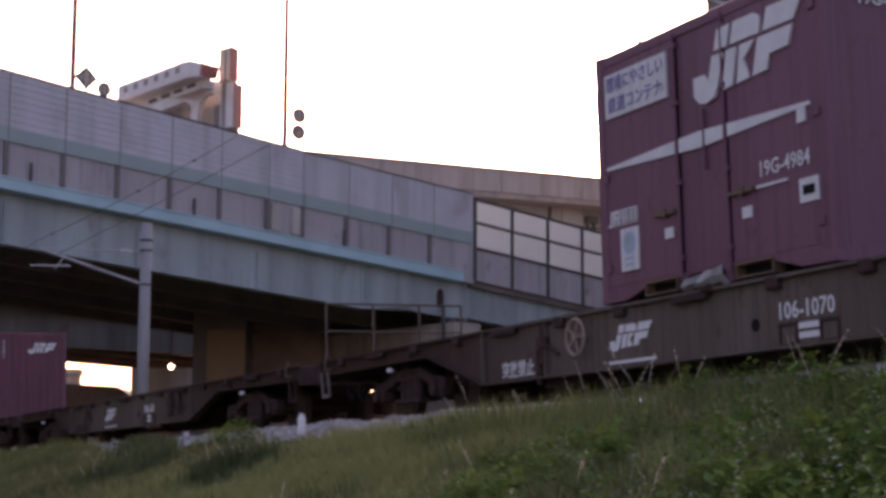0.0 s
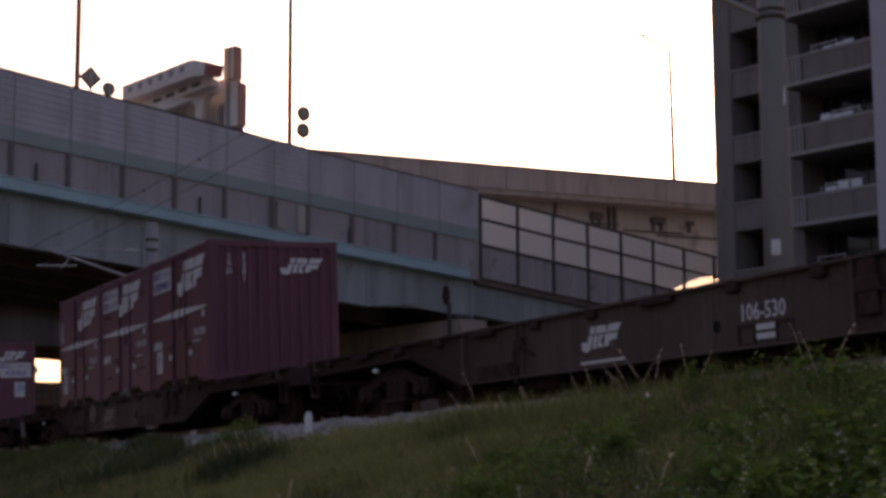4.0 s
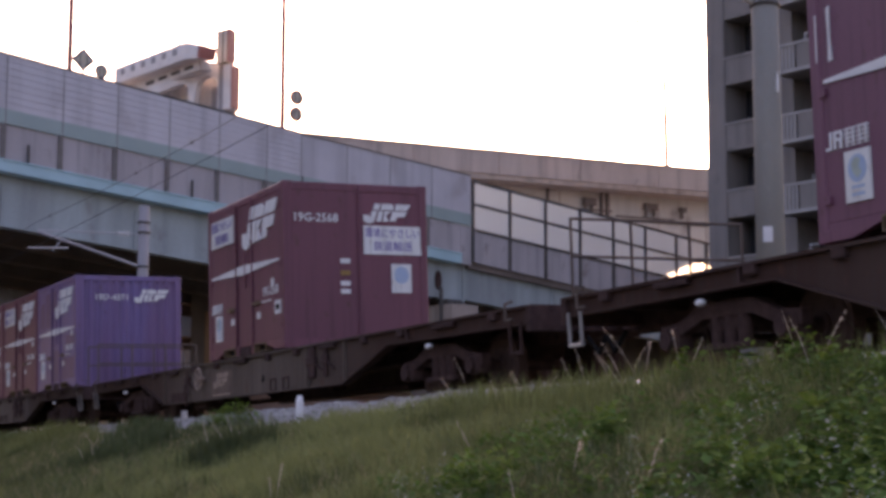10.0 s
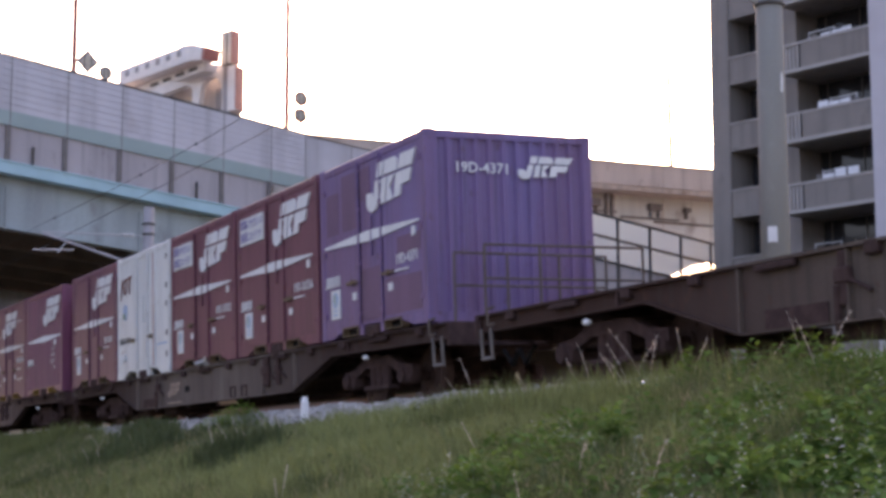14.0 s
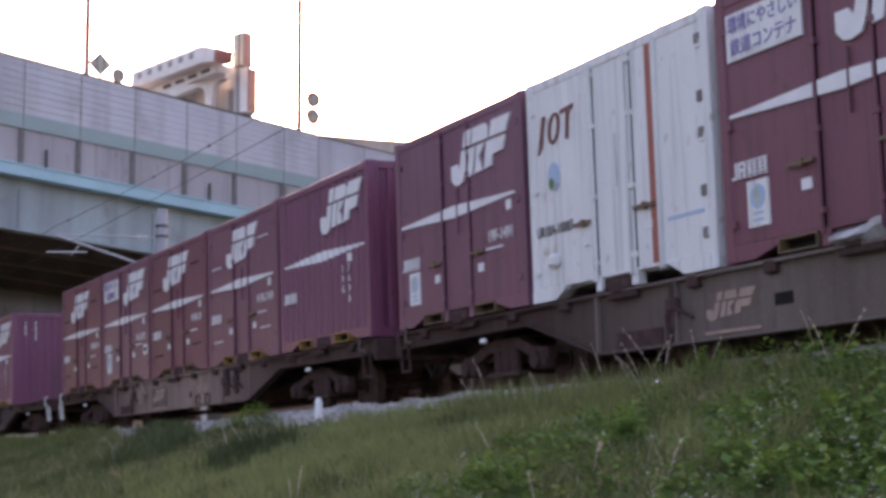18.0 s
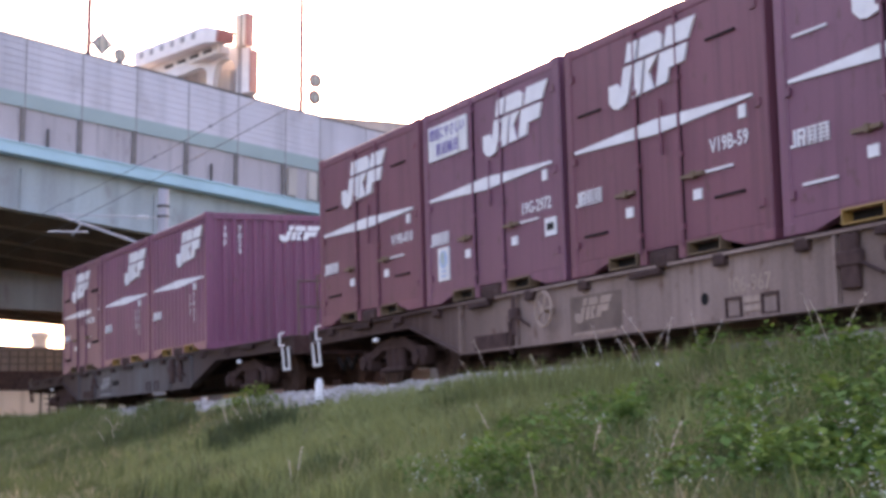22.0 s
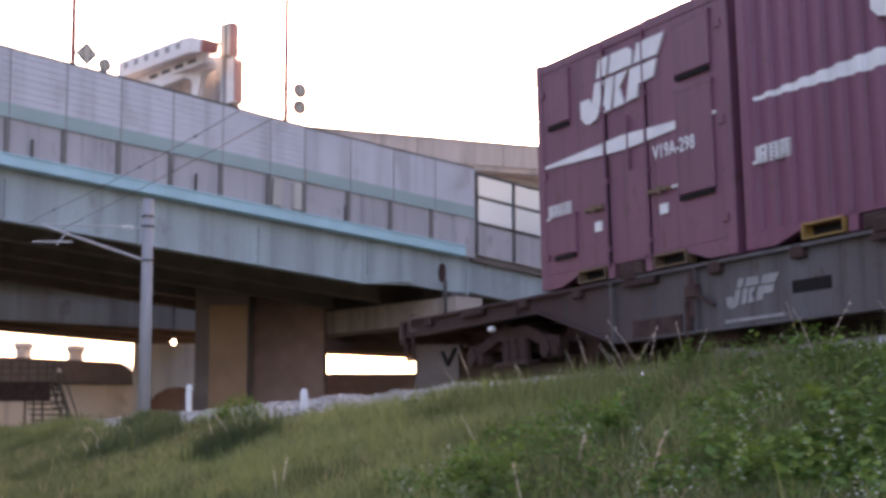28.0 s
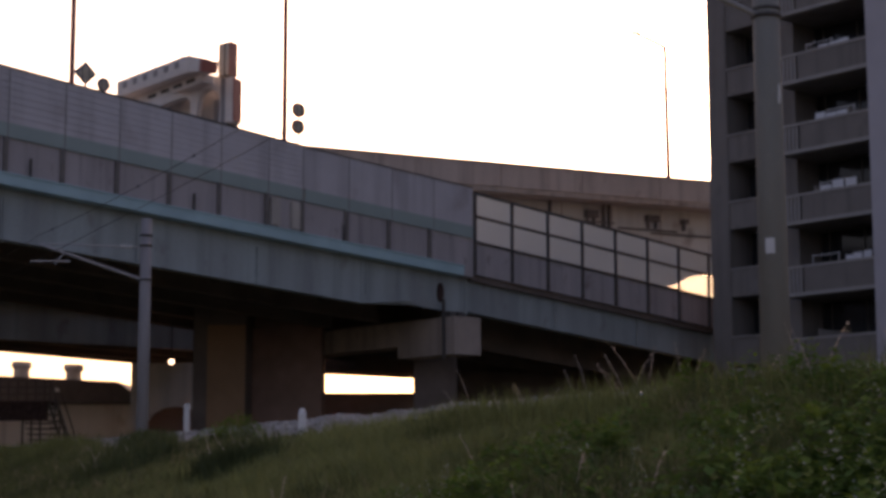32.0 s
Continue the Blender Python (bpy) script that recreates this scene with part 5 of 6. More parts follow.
    for i, ch in enumerate("7690"):
        lettering("digit", ch, 0.15, WHITE, c, face(1.12, 1.05 - 0.15 * i, 0.002))
    for i, ch in enumerate("19G"):
        lettering("digit", ch, 0.15, WHITE, c, face(0.88, 1.05 - 0.15 * i, 0.002))
    for i, ch in enumerate("19G·7690"):
        lettering("digit", ch, 0.15, WHITE, c, front(-0.52, 2.22 - 0.125 * i, 0.004) @ UPRIGHT)
    load(-1, 1, "V19B-7169", MAROON, mark=False, emblem_x=-0.75, pockets=OCHRE, slots=WHITE)
    load(-1, 0, "V19B-59", MAROON_RED, mark=False, emblem_x=-0.9)
    load(-1, -1, "19G-2972", MAROON, slogan=ECO_B)
    load(-1, -2, "V19B-810", MAROON_RED, mark=False, emblem_x=-0.91)
    c = load(-2, 1, "7025", PLUM, ribbed=True, mark=False, emblem_x=0.02, pockets=OCHRE, shift=-0.3, label="plum ribbed freight container with bold white markings")
    for k, col in enumerate(("19F", "7025")):
        for i, ch in enumerate(col):
            lettering("digit", ch, 0.15, WHITE, c, face(0.88 + 0.24 * k, 1.02 - 0.14 * i, 0.002))
    end_marks(c, "19F-7025", upright=True, emb=(0.2, 1.98))
    c = load(-2, 0, "4953", PLUM, ribbed=True, mark=False, emblem_x=0.02, pockets=OCHRE, shift=-0.3, label="plum ribbed freight container with bold white markings")
    for k, col in enumerate(("19G", "4953")):
        for i, ch in enumerate(col):
            lettering("digit", ch, 0.15, WHITE, c, face(0.88 + 0.24 * k, 1.02 - 0.14 * i, 0.002))
    load(-2, -1, "V19A-298", MAROON, mark=False, vents=True, emblem_x=-0.85, shift=-0.3, label="maroon ventilated freight container with louvred panels")
    # crumpled grey strips added at the deck latches to stand for their shine
    for k, (c, x) in enumerate(((SHINE_ON[0], 0.0), (SHINE_ON[1], 0.15), (SHINE_ON[2], 0.1))):
        rng = random.Random(30 + k)
        bm = bmesh.new()
        rows = []
        for i in range(7):
            f = i / 6
            rows.append([bm.verts.new((x - 0.35 + 0.7 * f, NEAR - 0.05 - 0.04 * rng.random() + 0.08 * (j == 0), -0.03 + 0.055 * j * (0.5 + f) + 0.03 * rng.random())) for j in range(3)])
        for p, q in zip(rows[:-1], rows[1:]):
            for j in range(2):
                bm.faces.new((p[j], q[j], q[j + 1], p[j + 1]))
        part("loose_sheet", bm, LATCHSHINE, c, "crumpled grey strip added as shine on the deck latch")
    # white refrigerated container
    w = container("", Matrix.Identity(4), OFFWHITE, mark=False, stripe=False, emblem_w=0, name="white_container", label="white freight container with a blue and green emblem")
    put(w, centre(0) - SLOT - 0.24, FLOOR)
    bm = bmesh.new()
    for pts in ([(0.02, -0.08), (0.1, 0.0), (0.2, 0.34), (0.14, 0.34), (0.05, 0.03)], 
                [(0.56, 0.30), (0.84, 0.32), (0.85, 0.36), (0.57, 0.34)], [(0.66, 0.0), (0.71, 0.0), (0.75, 0.31), (0.70, 0.31)]):
        prism(bm, pts, -0.006, 0.01)
    rim = [(0.40 + 0.125 * math.cos(a) + 0.035 * math.sin(a), 0.17 + 0.17 * math.sin(a)) for a in [2 * math.pi * k / 20 for k in range(21)]]
    core = [(0.40 + 0.085 * math.cos(a) + 0.03 * math.sin(a), 0.17 + 0.145 * math.sin(a)) for a in [2 * math.pi * k / 20 for k in range(21)]]
    for k in range(20):
        prism(bm, [rim[k], rim[k + 1], core[k + 1], core[k]], -0.006, 0.01)
    part("company_mark", bm, REDINK, w, "dark red plain strokes of a company mark", side(-1.62, 1.72))
    part("stripe", B(0.72, NEAR + 0.008, 0.17, 0.83, NEAR + 0.03, HC - 0.13), STRIPERED, w, "upright rust-red stripe")
    part("small_print", B(1.02, NEAR + 0.01, 0.55, 1.66, NEAR + 0.03, 0.585), BLUEMARK, w, "line of small blue print")
    part("vent", B(-1.42, NEAR - 0.05, 0.36, -1.2, NEAR + 0.03, 0.5, 0.03), OFFWHITE, w, "white humped vent")
    for z in (0.35, 0.75, 1.3, 1.65, 2.2):
        part("side_hinge", B(1.66, NEAR - 0.015, z - 0.05, 1.74, NEAR + 0.03, z + 0.05), POSTGREY, w)
    part("emblem_disc", ROD((0, NEAR - 0.01, 0), (0, NEAR + 0.02, 0), 0.115, 18), BLUEMARK, w, "blue emblem disc", Matrix.Translation((-1.26, 0, 1.36)) @ Matrix.Diagonal((1, 1, 1.35, 1)))
    part("emblem_disc", ROD((0, NEAR - 0.013, 0), (0, NEAR + 0.02, 0), 0.065, 14), GREENMARK, w, "green emblem blob", Matrix.Translation((-1.3, 0, 1.28)))
    lettering("serial_number", "UR18A-10087", 0.17, POSTSTEEL, w, face(-1.3, 0.77, -0.01), "dark serial number", 0.85)
    for x in (-0.42, 0.33, 0.90):
        part("hinge_post", B(x - 0.022, NEAR - 0.02, 0.1, x + 0.022, NEAR + 0.03, HC - 0.1), OFFWHITE, w)
    for k in (-1, 1):
        part("support_foot", prism(bmesh.new(), [(k * x, z) for x, z in ((1.84, -0.0), (1.3, 0.0), (1.0, 0.14), (1.84, 0.14))][::k], NEAR - 0.01, NEAR + 0.15), OFFWHITE, w, "white trapezoid foot")


build_containers()


# ---- wagons ----
def wheelset(parent, x):
    root = new("wheelset")
    root.parent = parent
    root.matrix_basis = pose(x, 0, 0.405)
    for y in (-0.5335, 0.5335):
        def wheel():
            bm = bmesh.new()
            rod(bm, (0, -0.065, 0), (0, 0.065, 0), 0.405, 28)
            rod(bm, (0, -0.085, 0), (0, -0.05, 0), 0.33, 28, 0.36)
            rod(bm, (0, -0.11, 0), (0, 0.11, 0), 0.12, 14)
            for k in range(4):
                a = k * math.pi / 2
                rod(bm, (0.23 * math.cos(a), -0.1, 0.23 * math.sin(a)), (0.23 * math.cos(a), 0.08, 0.23 * math.sin(a)), 0.03, 6)
            return bm
        shared("wheel", "wheel", wheel, WHEEL, root, pose(0, y, 0))
    shared("axle", "axle", lambda: ROD((0, -0.85, 0), (0, 0.85, 0), 0.07, 10), RUST, root)
    return root


WHEELS = []


def glint_dome():
    bm = bmesh.new()
    bmesh.ops.create_uvsphere(bm, u_segments=14, v_segments=8, radius=0.07, matrix=Matrix.Diagonal((1, 0.7, 0.5, 1)))
    return bm


def wagon(car, paint=SILL, wheel_side=True, words="", emblem=TAN, rails=(-1,), warn=False, along=0.0):
    root = thing("flat_wagon", "weathered grey container flat wagon with fish-bellied side sills", "wagon", group="train wagons")
    H = CAR / 2 - 0.42
    top = FLOOR - 0.02
    # fish-bellied side sills
    def sill():
        bm = bmesh.new()
        prism(bm, [(-H, top - 0.22), (-6.05, top - 0.20), (-4.42, top - 0.64), (4.42, top - 0.64), (6.05, top - 0.20), (H, top - 0.22), (H, top - 0.02), (-H, top - 0.02)], -0.012, 0.012)
        return bm

    def flange_low():
        bm = bmesh.new()
        pts = [(-H, top - 0.22), (-6.05, top - 0.20), (-4.42, top - 0.64), (4.42, top - 0.64), (6.05, top - 0.20), (H, top - 0.22)]
        prism(bm, pts + [(x, z + 0.022) for x, z in pts[::-1]], -0.075, 0.075)
        return bm
    for sy in (-1, 1):
        y = sy * 1.16
        shared("sill", "side_sill", sill, paint, root, pose(0, y, 0), "fish-bellied side sill")
        shared("flange_low", "lower_flange", flange_low, paint, root, pose(0, y, 0))
        shared("flange_up", "upper_flange", lambda: B(-H, -0.075, top - 0.03, H, 0.075, top), paint, root, pose(0, y, 0))
        for x in (-6.6, -4.45, -2.9, 3.0, 4.45, 6.6):
            z = top - 0.62 if abs(x) < 4.6 else top - 0.2
            shared("rib%d" % (abs(x) < 4.6), "stiffener", lambda: B(-0.02, -0.06, z, 0.02, 0.0, top - 0.03), RUST if abs(x) > 5 else paint, root, pose(x, y, 0))
    shared("centre_sill", "centre_sill", lambda: B(-H, -0.25, top - 0.35, H, 0.25, top - 0.06), RUST, root)
    for x in np.arange(-9.0, 9.1, 1.5):
        shared("cross", "cross_member", lambda: B(-0.06, -1.1, top - 0.2, 0.06, 1.1, top - 0.03), RUST, root, pose(float(x), 0, 0))
    shared("floor", "floor_plate", lambda: B(-H, -1.08, top - 0.03, H, 1.08, top - 0.01), RUST, root)
    for sx in (-1, 1):
        shared("endbeam", "end_beam", lambda: B(-0.06, -1.22, top - 0.3, 0.06, 1.22, top + 0.0, 0.01), RUST, root, pose(sx * H, 0, 0))
        shared("coupler", "coupler", lambda: box(B(-0.0, -0.11, top - 0.28, 0.36, 0.11, top - 0.06, 0.03), 0.25, -0.16, top - 0.32, 0.44, 0.16, top - 0.02, 0.03), RUST, root, Matrix.Diagonal((sx, 1, 1, 1)) @ pose(H, 0, 0))
        shared("hose", "brake_hose", lambda: rod(rod(bmesh.new(), (0, -0.45, 0.62), (0.25, -0.45, 0.42), 0.03, 6), (0.25, -0.45, 0.42), (0.4, -0.45, 0.6), 0.03, 6), BLACK, root, Matrix.Diagonal((sx, 1, 1, 1)) @ pose(H, 0, 0))
        # step irons at the corner
        def step():
            bm = bmesh.new()
            for a, b in (((-0.12, 0, 0.80), (-0.19, -0.05, 0.46)), ((0.14, 0, 0.80), (0.07, -0.05, 0.46)), ((-0.21, -0.05, 0.46), (0.09, -0.05, 0.46))):
                rod(bm, a, b, 0.022, 6)
            return bm
        iron = {(-2, 1): WHITE, (-1, -1): WHITE, (2, -1): TUBE, (1, -1): POSTGREY, (0, 1): POSTGREY, (4, -1): POSTGREY}.get((car, sx), RUST)
        for sy in (-1, 1):
            shared("step", "step_iron", step, iron, root, Matrix.Translation((sx * (H - 0.28), sy * 1.24, 0)) @ Matrix.Diagonal((1, sy, 1, 1)), "pale corner step iron")
            shared("grab", "grab_iron", lambda: rod(rod(rod(bmesh.new(), (0.1, 0, 1.04), (0, -0.04, 1.02), 0.016, 6), (0, -0.04, 1.02), (0, -0.04, 0.83), 0.016, 6), (0, -0.04, 0.83), (0.1, 0, 0.84), 0.016, 6), WHITE if iron is WHITE else RAILPAINT, root, pose(sx * (H - 0.42), sy * 1.24, 0))
    # locking lugs and container guides on the deck
    for s in range(-2, 3):
        for dx in (-1.3, 1.3):
            shared("lug", "twist_lock", lambda: B(-0.09, -1.24, top - 0.02, 0.09, -1.05, top + 0.10, 0.015), RUST, root, pose(s * SLOT + dx, 0, -0.10))
        shared("bracket", "lever_bracket", lambda: B(-0.3, -1.25, top - 0.10, 0.3, -1.2, top - 0.04, 0.01), RUST, root, pose(s * SLOT, 0, 0))
    # bogies
    for sx in (-1, 1):
        bg_ = new("bogie")
        bg_.parent = root
        bg_.matrix_basis = pose(sx * 7.15, 0, 0)

        def frame_side():
            return prism(bmesh.new(), [(-1.15, 0.40), (-1.15, 0.54), (-0.8, 0.56), (-0.42, 0.70), (0.42, 0.70), (0.8, 0.56), (1.15, 0.54), (1.15, 0.40), (0.78, 0.44), (0.4, 0.56), (-0.4, 0.56), (-0.78, 0.44)], -0.06, 0.06)
        for sy in (-1, 1):
            fr = shared("bogie_frame", "side_frame", frame_side, RUST, bg_, pose(0, sy * 0.93, 0))
            for x in (-0.95, 0.95):
                shared("axlebox", "axle_box", lambda: rod(B(-0.14, -0.1, 0.29, 0.14, 0.1, 0.52, 0.03), (0, -0.15, 0.405), (0, 0.15, 0.405), 0.10, 12), RUST, fr, pose(x, 0, 0))
            for x in (-0.22, 0.0, 0.22):
                shared("spring", "coil_spring", lambda: ROD((0, 0, 0.3), (0, 0, 0.57), 0.07, 10), RUST, fr, pose(x, 0, 0))
            shared("spring_plank", "spring_plank", lambda: B(-0.42, -0.09, 0.25, 0.42, 0.09, 0.31, 0.01), RUST, fr)
        shared("bolster", "bolster", lambda: B(-0.22, -0.95, 0.42, 0.22, 0.95, 0.72, 0.03), RUST, bg_)
        for x in (-0.95, 0.95):
            WHEELS.append(wheelset(bg_, x))
        # white dome paints the bright glint seen on each bogie's side
        shared("glintdome", "side_bearer_cap", glint_dome, WHITE, bg_, pose(0.1 * sx, -1.2, 0.69), "white painted dome for a bright glint on the bogie", True)
    # underfloor gear
    shared("rigging", "brake_rod", lambda: rod(B(-4.6, -0.36, 0.26, 4.6, -0.30, 0.33, 0.01), (-5.8, 0.3, 0.36), (5.8, 0.3, 0.36), 0.04, 8), RUST, root)
    shared("tank", "air_tank", lambda: ROD((-0.6, -0.55, 0.5), (0.6, -0.55, 0.5), 0.2, 14), RUST, root, pose(2.0, 0, 0))
    shared("gearbox", "brake_gear", lambda: box(B(-0.4, -1.0, 0.22, 0.4, -0.3, 0.6, 0.03), 0.7, -0.9, 0.3, 1.0, -0.4, 0.62, 0.03), RUST, root, pose(-2.9, 0, 0))
    if wheel_side:
        def handwheel():
            bm = bmesh.new()
            ring(bm, (0, 0, 0), 0.19, 0.017)
            for k in range(5):
                a = 2 * math.pi * k / 5
                rod(bm, (0, 0, 0), (0.19 * math.cos(a), 0, 0.19 * math.sin(a)), 0.012, 5)
            rod(bm, (0, -0.02, 0), (0, 0.12, 0), 0.04, 8)
            return bm
        shared("handwheel", "brake_wheel", handwheel, emblem if emblem is not WHITE else TAN, root, pose(-2.06, -1.3, FLOOR - 0.28), "spoked brake hand wheel")
    if emblem is TAN and wheel_side:
        shared("oldpatch", "paint_patch", lambda: B(-0.55, -1.1745, -0.2, 0.55, -1.1722, 0.2), OLDPAINT, root, pose(-1.12 + along, 0, FLOOR - 0.39), "faded dark patch behind the emblem")
    lg = logo("emblem", 0.86, 0.26, emblem, root, Matrix.Translation((-1.56 + along, -1.175, FLOOR - 0.48)))
    shared("embline", "emblem_line", lambda: B(-0.45, -1.184, -0.015, 0.45, -1.172, 0.015), emblem, root, pose(-1.14 + along, 0, FLOOR - 0.59))
    if words:
        lettering("serial_number", words, 0.21, WHITE if emblem is WHITE else TAN, root, Matrix.Translation((1.69, -1.174, FLOOR - 0.34)) @ Matrix.Rotation(radians(90), 4, "X"), "pale serial number", 1.0)
        for k in range(2):
            part("small_print", B(-0.28, -1.184, -0.03, 0.28, -1.172, 0.03), WHITE if emblem is WHITE else TAN, root, "", pose(1.74, 0, FLOOR - 0.48 - 0.08 * k) @ Matrix.Diagonal((0.5, 1, 0.9, 1)))
    for x in (1.45, 2.02):
        def holder():
            bm = bmesh.new()
            for q in ((-0.13, -0.1, -0.105, 0.1), (0.105, -0.1, 0.13, 0.1), (-0.105, -0.1, 0.105, -0.075), (-0.105, 0.075, 0.105, 0.1)):
                box(bm, q[0], -1.19, q[1], q[2], -1.17, q[3])
            return bm
        shared("pocketbox", "card_holder", holder, RUST, root, pose(x, 0, FLOOR - 0.54), "dark steel card frame")
    if warn:
        lettering("warning_writing", "突放禁止", 0.2, WHITE, root, Matrix.Translation((-3.62, -1.174, FLOOR - 0.53)) @ Matrix.Rotation(radians(90), 4, "X"), "white painted warning", 1.0)
    else:
        part("warning_board", B(-0.45, -1.186, -0.09, 0.45, -1.172, 0.09), RUST, root, "", pose(-3.65, 0, FLOOR - 0.55))
    if paint in (SILL_BLUE, SILL_MID):
        part("lifting_slot", B(-0.27, -1.178, -0.055, 0.27, -1.171, 0.055, 0.003), BLACK, root, "dark slot through the sill", pose(-1.18, 0, FLOOR - 0.37) @ Matrix.Diagonal((1 if paint is SILL_BLUE else 0.5, 1, 1, 1)))
    else:
        part("drain_hole", ROD((0.97, -1.178, FLOOR - 0.42), (0.97, -1.15, FLOOR - 0.42), 0.06, 12), BLACK, root, "round dark hole in the sill")
    for x, w in ((-2.95, 0.10), (3.2, 0.22), (3.75, 0.08)):
        def gear():
            bm = B(-w / 2, -1.235, -0.52, w / 2, -1.172, -0.06, 0.015)
            box(bm, -w / 2 - 0.05, -1.25, -0.34, w / 2 + 0.05, -1.172, -0.2, 0.02)
            return rod(bm, (w / 2, -1.21, -0.3), (w / 2 + 0.3, -1.21, -0.42), 0.018, 6)
        shared(("gear", w), "lever_gear", gear, RUST, root, pose(x, 0, FLOOR), "rusty lever gear on the sill")
    part("brake_lever", ROD((-3.05, -1.2, FLOOR - 0.72), (-3.0, -1.24, FLOOR - 0.35), 0.035, 6), RUST, root)
    for sx in rails:
        x = sx * (H - 0.02)
        shared("railtop", "end_railing", lambda: ROD((0, -1.1, top + 0.86), (0, 1.1, top + 0.86), 0.016, 6), RAILPAINT, root, pose(x, 0, 0), "end platform railing")
        shared("railmid", "railing_bar", lambda: ROD((0, -1.1, top + 0.45), (0, 1.1, top + 0.45), 0.015, 6), RAILPAINT, root, pose(x, 0, 0))
        for y in (-1.1, -0.35, 0.4, 1.1):
            shared("railpost", "railing_post", lambda: ROD((0, 0, top - 0.05), (0, 0, top + 0.86), 0.018, 6), RAILPAINT, root, pose(x, y, 0))
    put(root, centre(car) - 0.13, 0.0)
    return root


wagon(4, SILL_DARK, words="106-1070", emblem=WHITE, warn=True)
wagon(3, SILL_DARK, wheel_side=False, words="106-530", emblem=WHITE, rails=())
wagon(2, SILL_DARK)
wagon(1, SILL_DARK)
wagon(0, SILL_MID, wheel_side=False, rails=(1,), along=-0.85)
wagon(-1, SILL, words="106-967")
wagon(-2, SILL_BLUE, wheel_side=False, rails=(1,), emblem=GREYMARK, along=-0.88)


# ---- lineside things ----
def marker_post(al, lat, z0, h, w, label):
    root = thing("marker_post", label, "marker post", group="lineside posts")
    p = spot(al, lat)
    bm = bmesh.new()
    box(bm, p.x - w / 2, p.y - w / 2, z0 - 0.25, p.x + w / 2, p.y + w / 2, z0 + h - 0.05, 0.012)
    part("shaft", bm, WHITE, root)
    part("cap", ROD((p.x, p.y, z0 + h - 0.05), (p.x, p.y, z0 + h), w * 0.5, 10, w * 0.3), WHITE, root)
    part("foot", B(p.x - w * 0.55, p.y - w * 0.55, z0 - 0.3, p.x + w * 0.55, p.y + w * 0.55, z0 - 0.0, 0.01), RUST, root, "dark buried foot")


marker_post(18.5, 6.72, -0.36, 0.33, 0.088, "short white concrete marker post beside the ballast")
p2 = thing("marker_post", "white post standing beyond the rails", "marker post", group="lineside posts")
part("shaft", B(-6.42, 42.0, -0.5, -6.28, 42.1, 1.05, 0.015), WHITE, p2)

for a, w in ((13.4, 0.62), (14.48, 1.1), (15.75, 1.0)):
    bk = thing("concrete_block", "weathered grey concrete edging block in the grass", "concrete block", group="edging blocks")
    m = Matrix.Translation(spot(a, 5.35, ground_z(5.35, a) - 0.085)) @ Matrix.Rotation(heading(a) - math.pi / 2, 4, "Z")
    bm = B(-w / 2, -0.12, -0.15, w / 2, 0.2, 0.12, 0.025)
    bmesh.ops.transform(bm, matrix=m, verts=bm.verts)
    part("block", bm, KERB, bk)

cab = thing("signal_cabinet", "grey lineside equipment cabinet on a stand", "cabinet")
m = Matrix.Translation(spot(18.9, 13.3)) @ Matrix.Rotation(heading(19) - math.pi / 2, 4, "Z")
for nm, q in (("body", (-0.2, -0.18, 0.1, 0.2, 0.18, 0.58)), ("plinth", (-0.22, -0.2, -0.6, 0.22, 0.2, 0.1)), ("lid", (-0.23, -0.21, 0.58, 0.23, 0.21, 0.62))):
    bm = B(*q, bevel=0.01)
    bmesh.ops.transform(bm, matrix=m, verts=bm.verts)
    part(nm, bm, CONCRETE, cab)
gr = thing("guard_rail", "low white tubular guard rail beyond the track", "guard rail")
for a0, a1 in ((4.0, 11.0), (11.0, 18.4)):
    part("top_tube", ROD(spot(a0, 13.5, 0.58), spot(a1, 13.5, 0.50), 0.03, 8), WHITE, gr)
for a in (18.4, 15.0, 11.5, 8.0):
    part("post", ROD(spot(a, 13.5, -0.6), spot(a, 13.5, 0.55), 0.03, 8), WHITE, gr)


# mirror bead on a grass-green stem, added to give one bright glint
glint = thing("glint_bead", "small mirror bead added for a bright glint in the grass", "scrap")
bm = bmesh.new()
bmesh.ops.create_uvsphere(bm, u_segments=12, v_segments=8, radius=0.013, matrix=Matrix.Translation(spot(9.09, 5.6, -0.335)) @ Matrix.Diagonal((1, 1, 0.8, 1)))
part("dome", bm, POLISHED, glint, smooth=True)
part("stem", ROD(spot(9.09, 5.6, -0.7), spot(9.09, 5.6, -0.34), 0.004, 6), GRASS, glint)


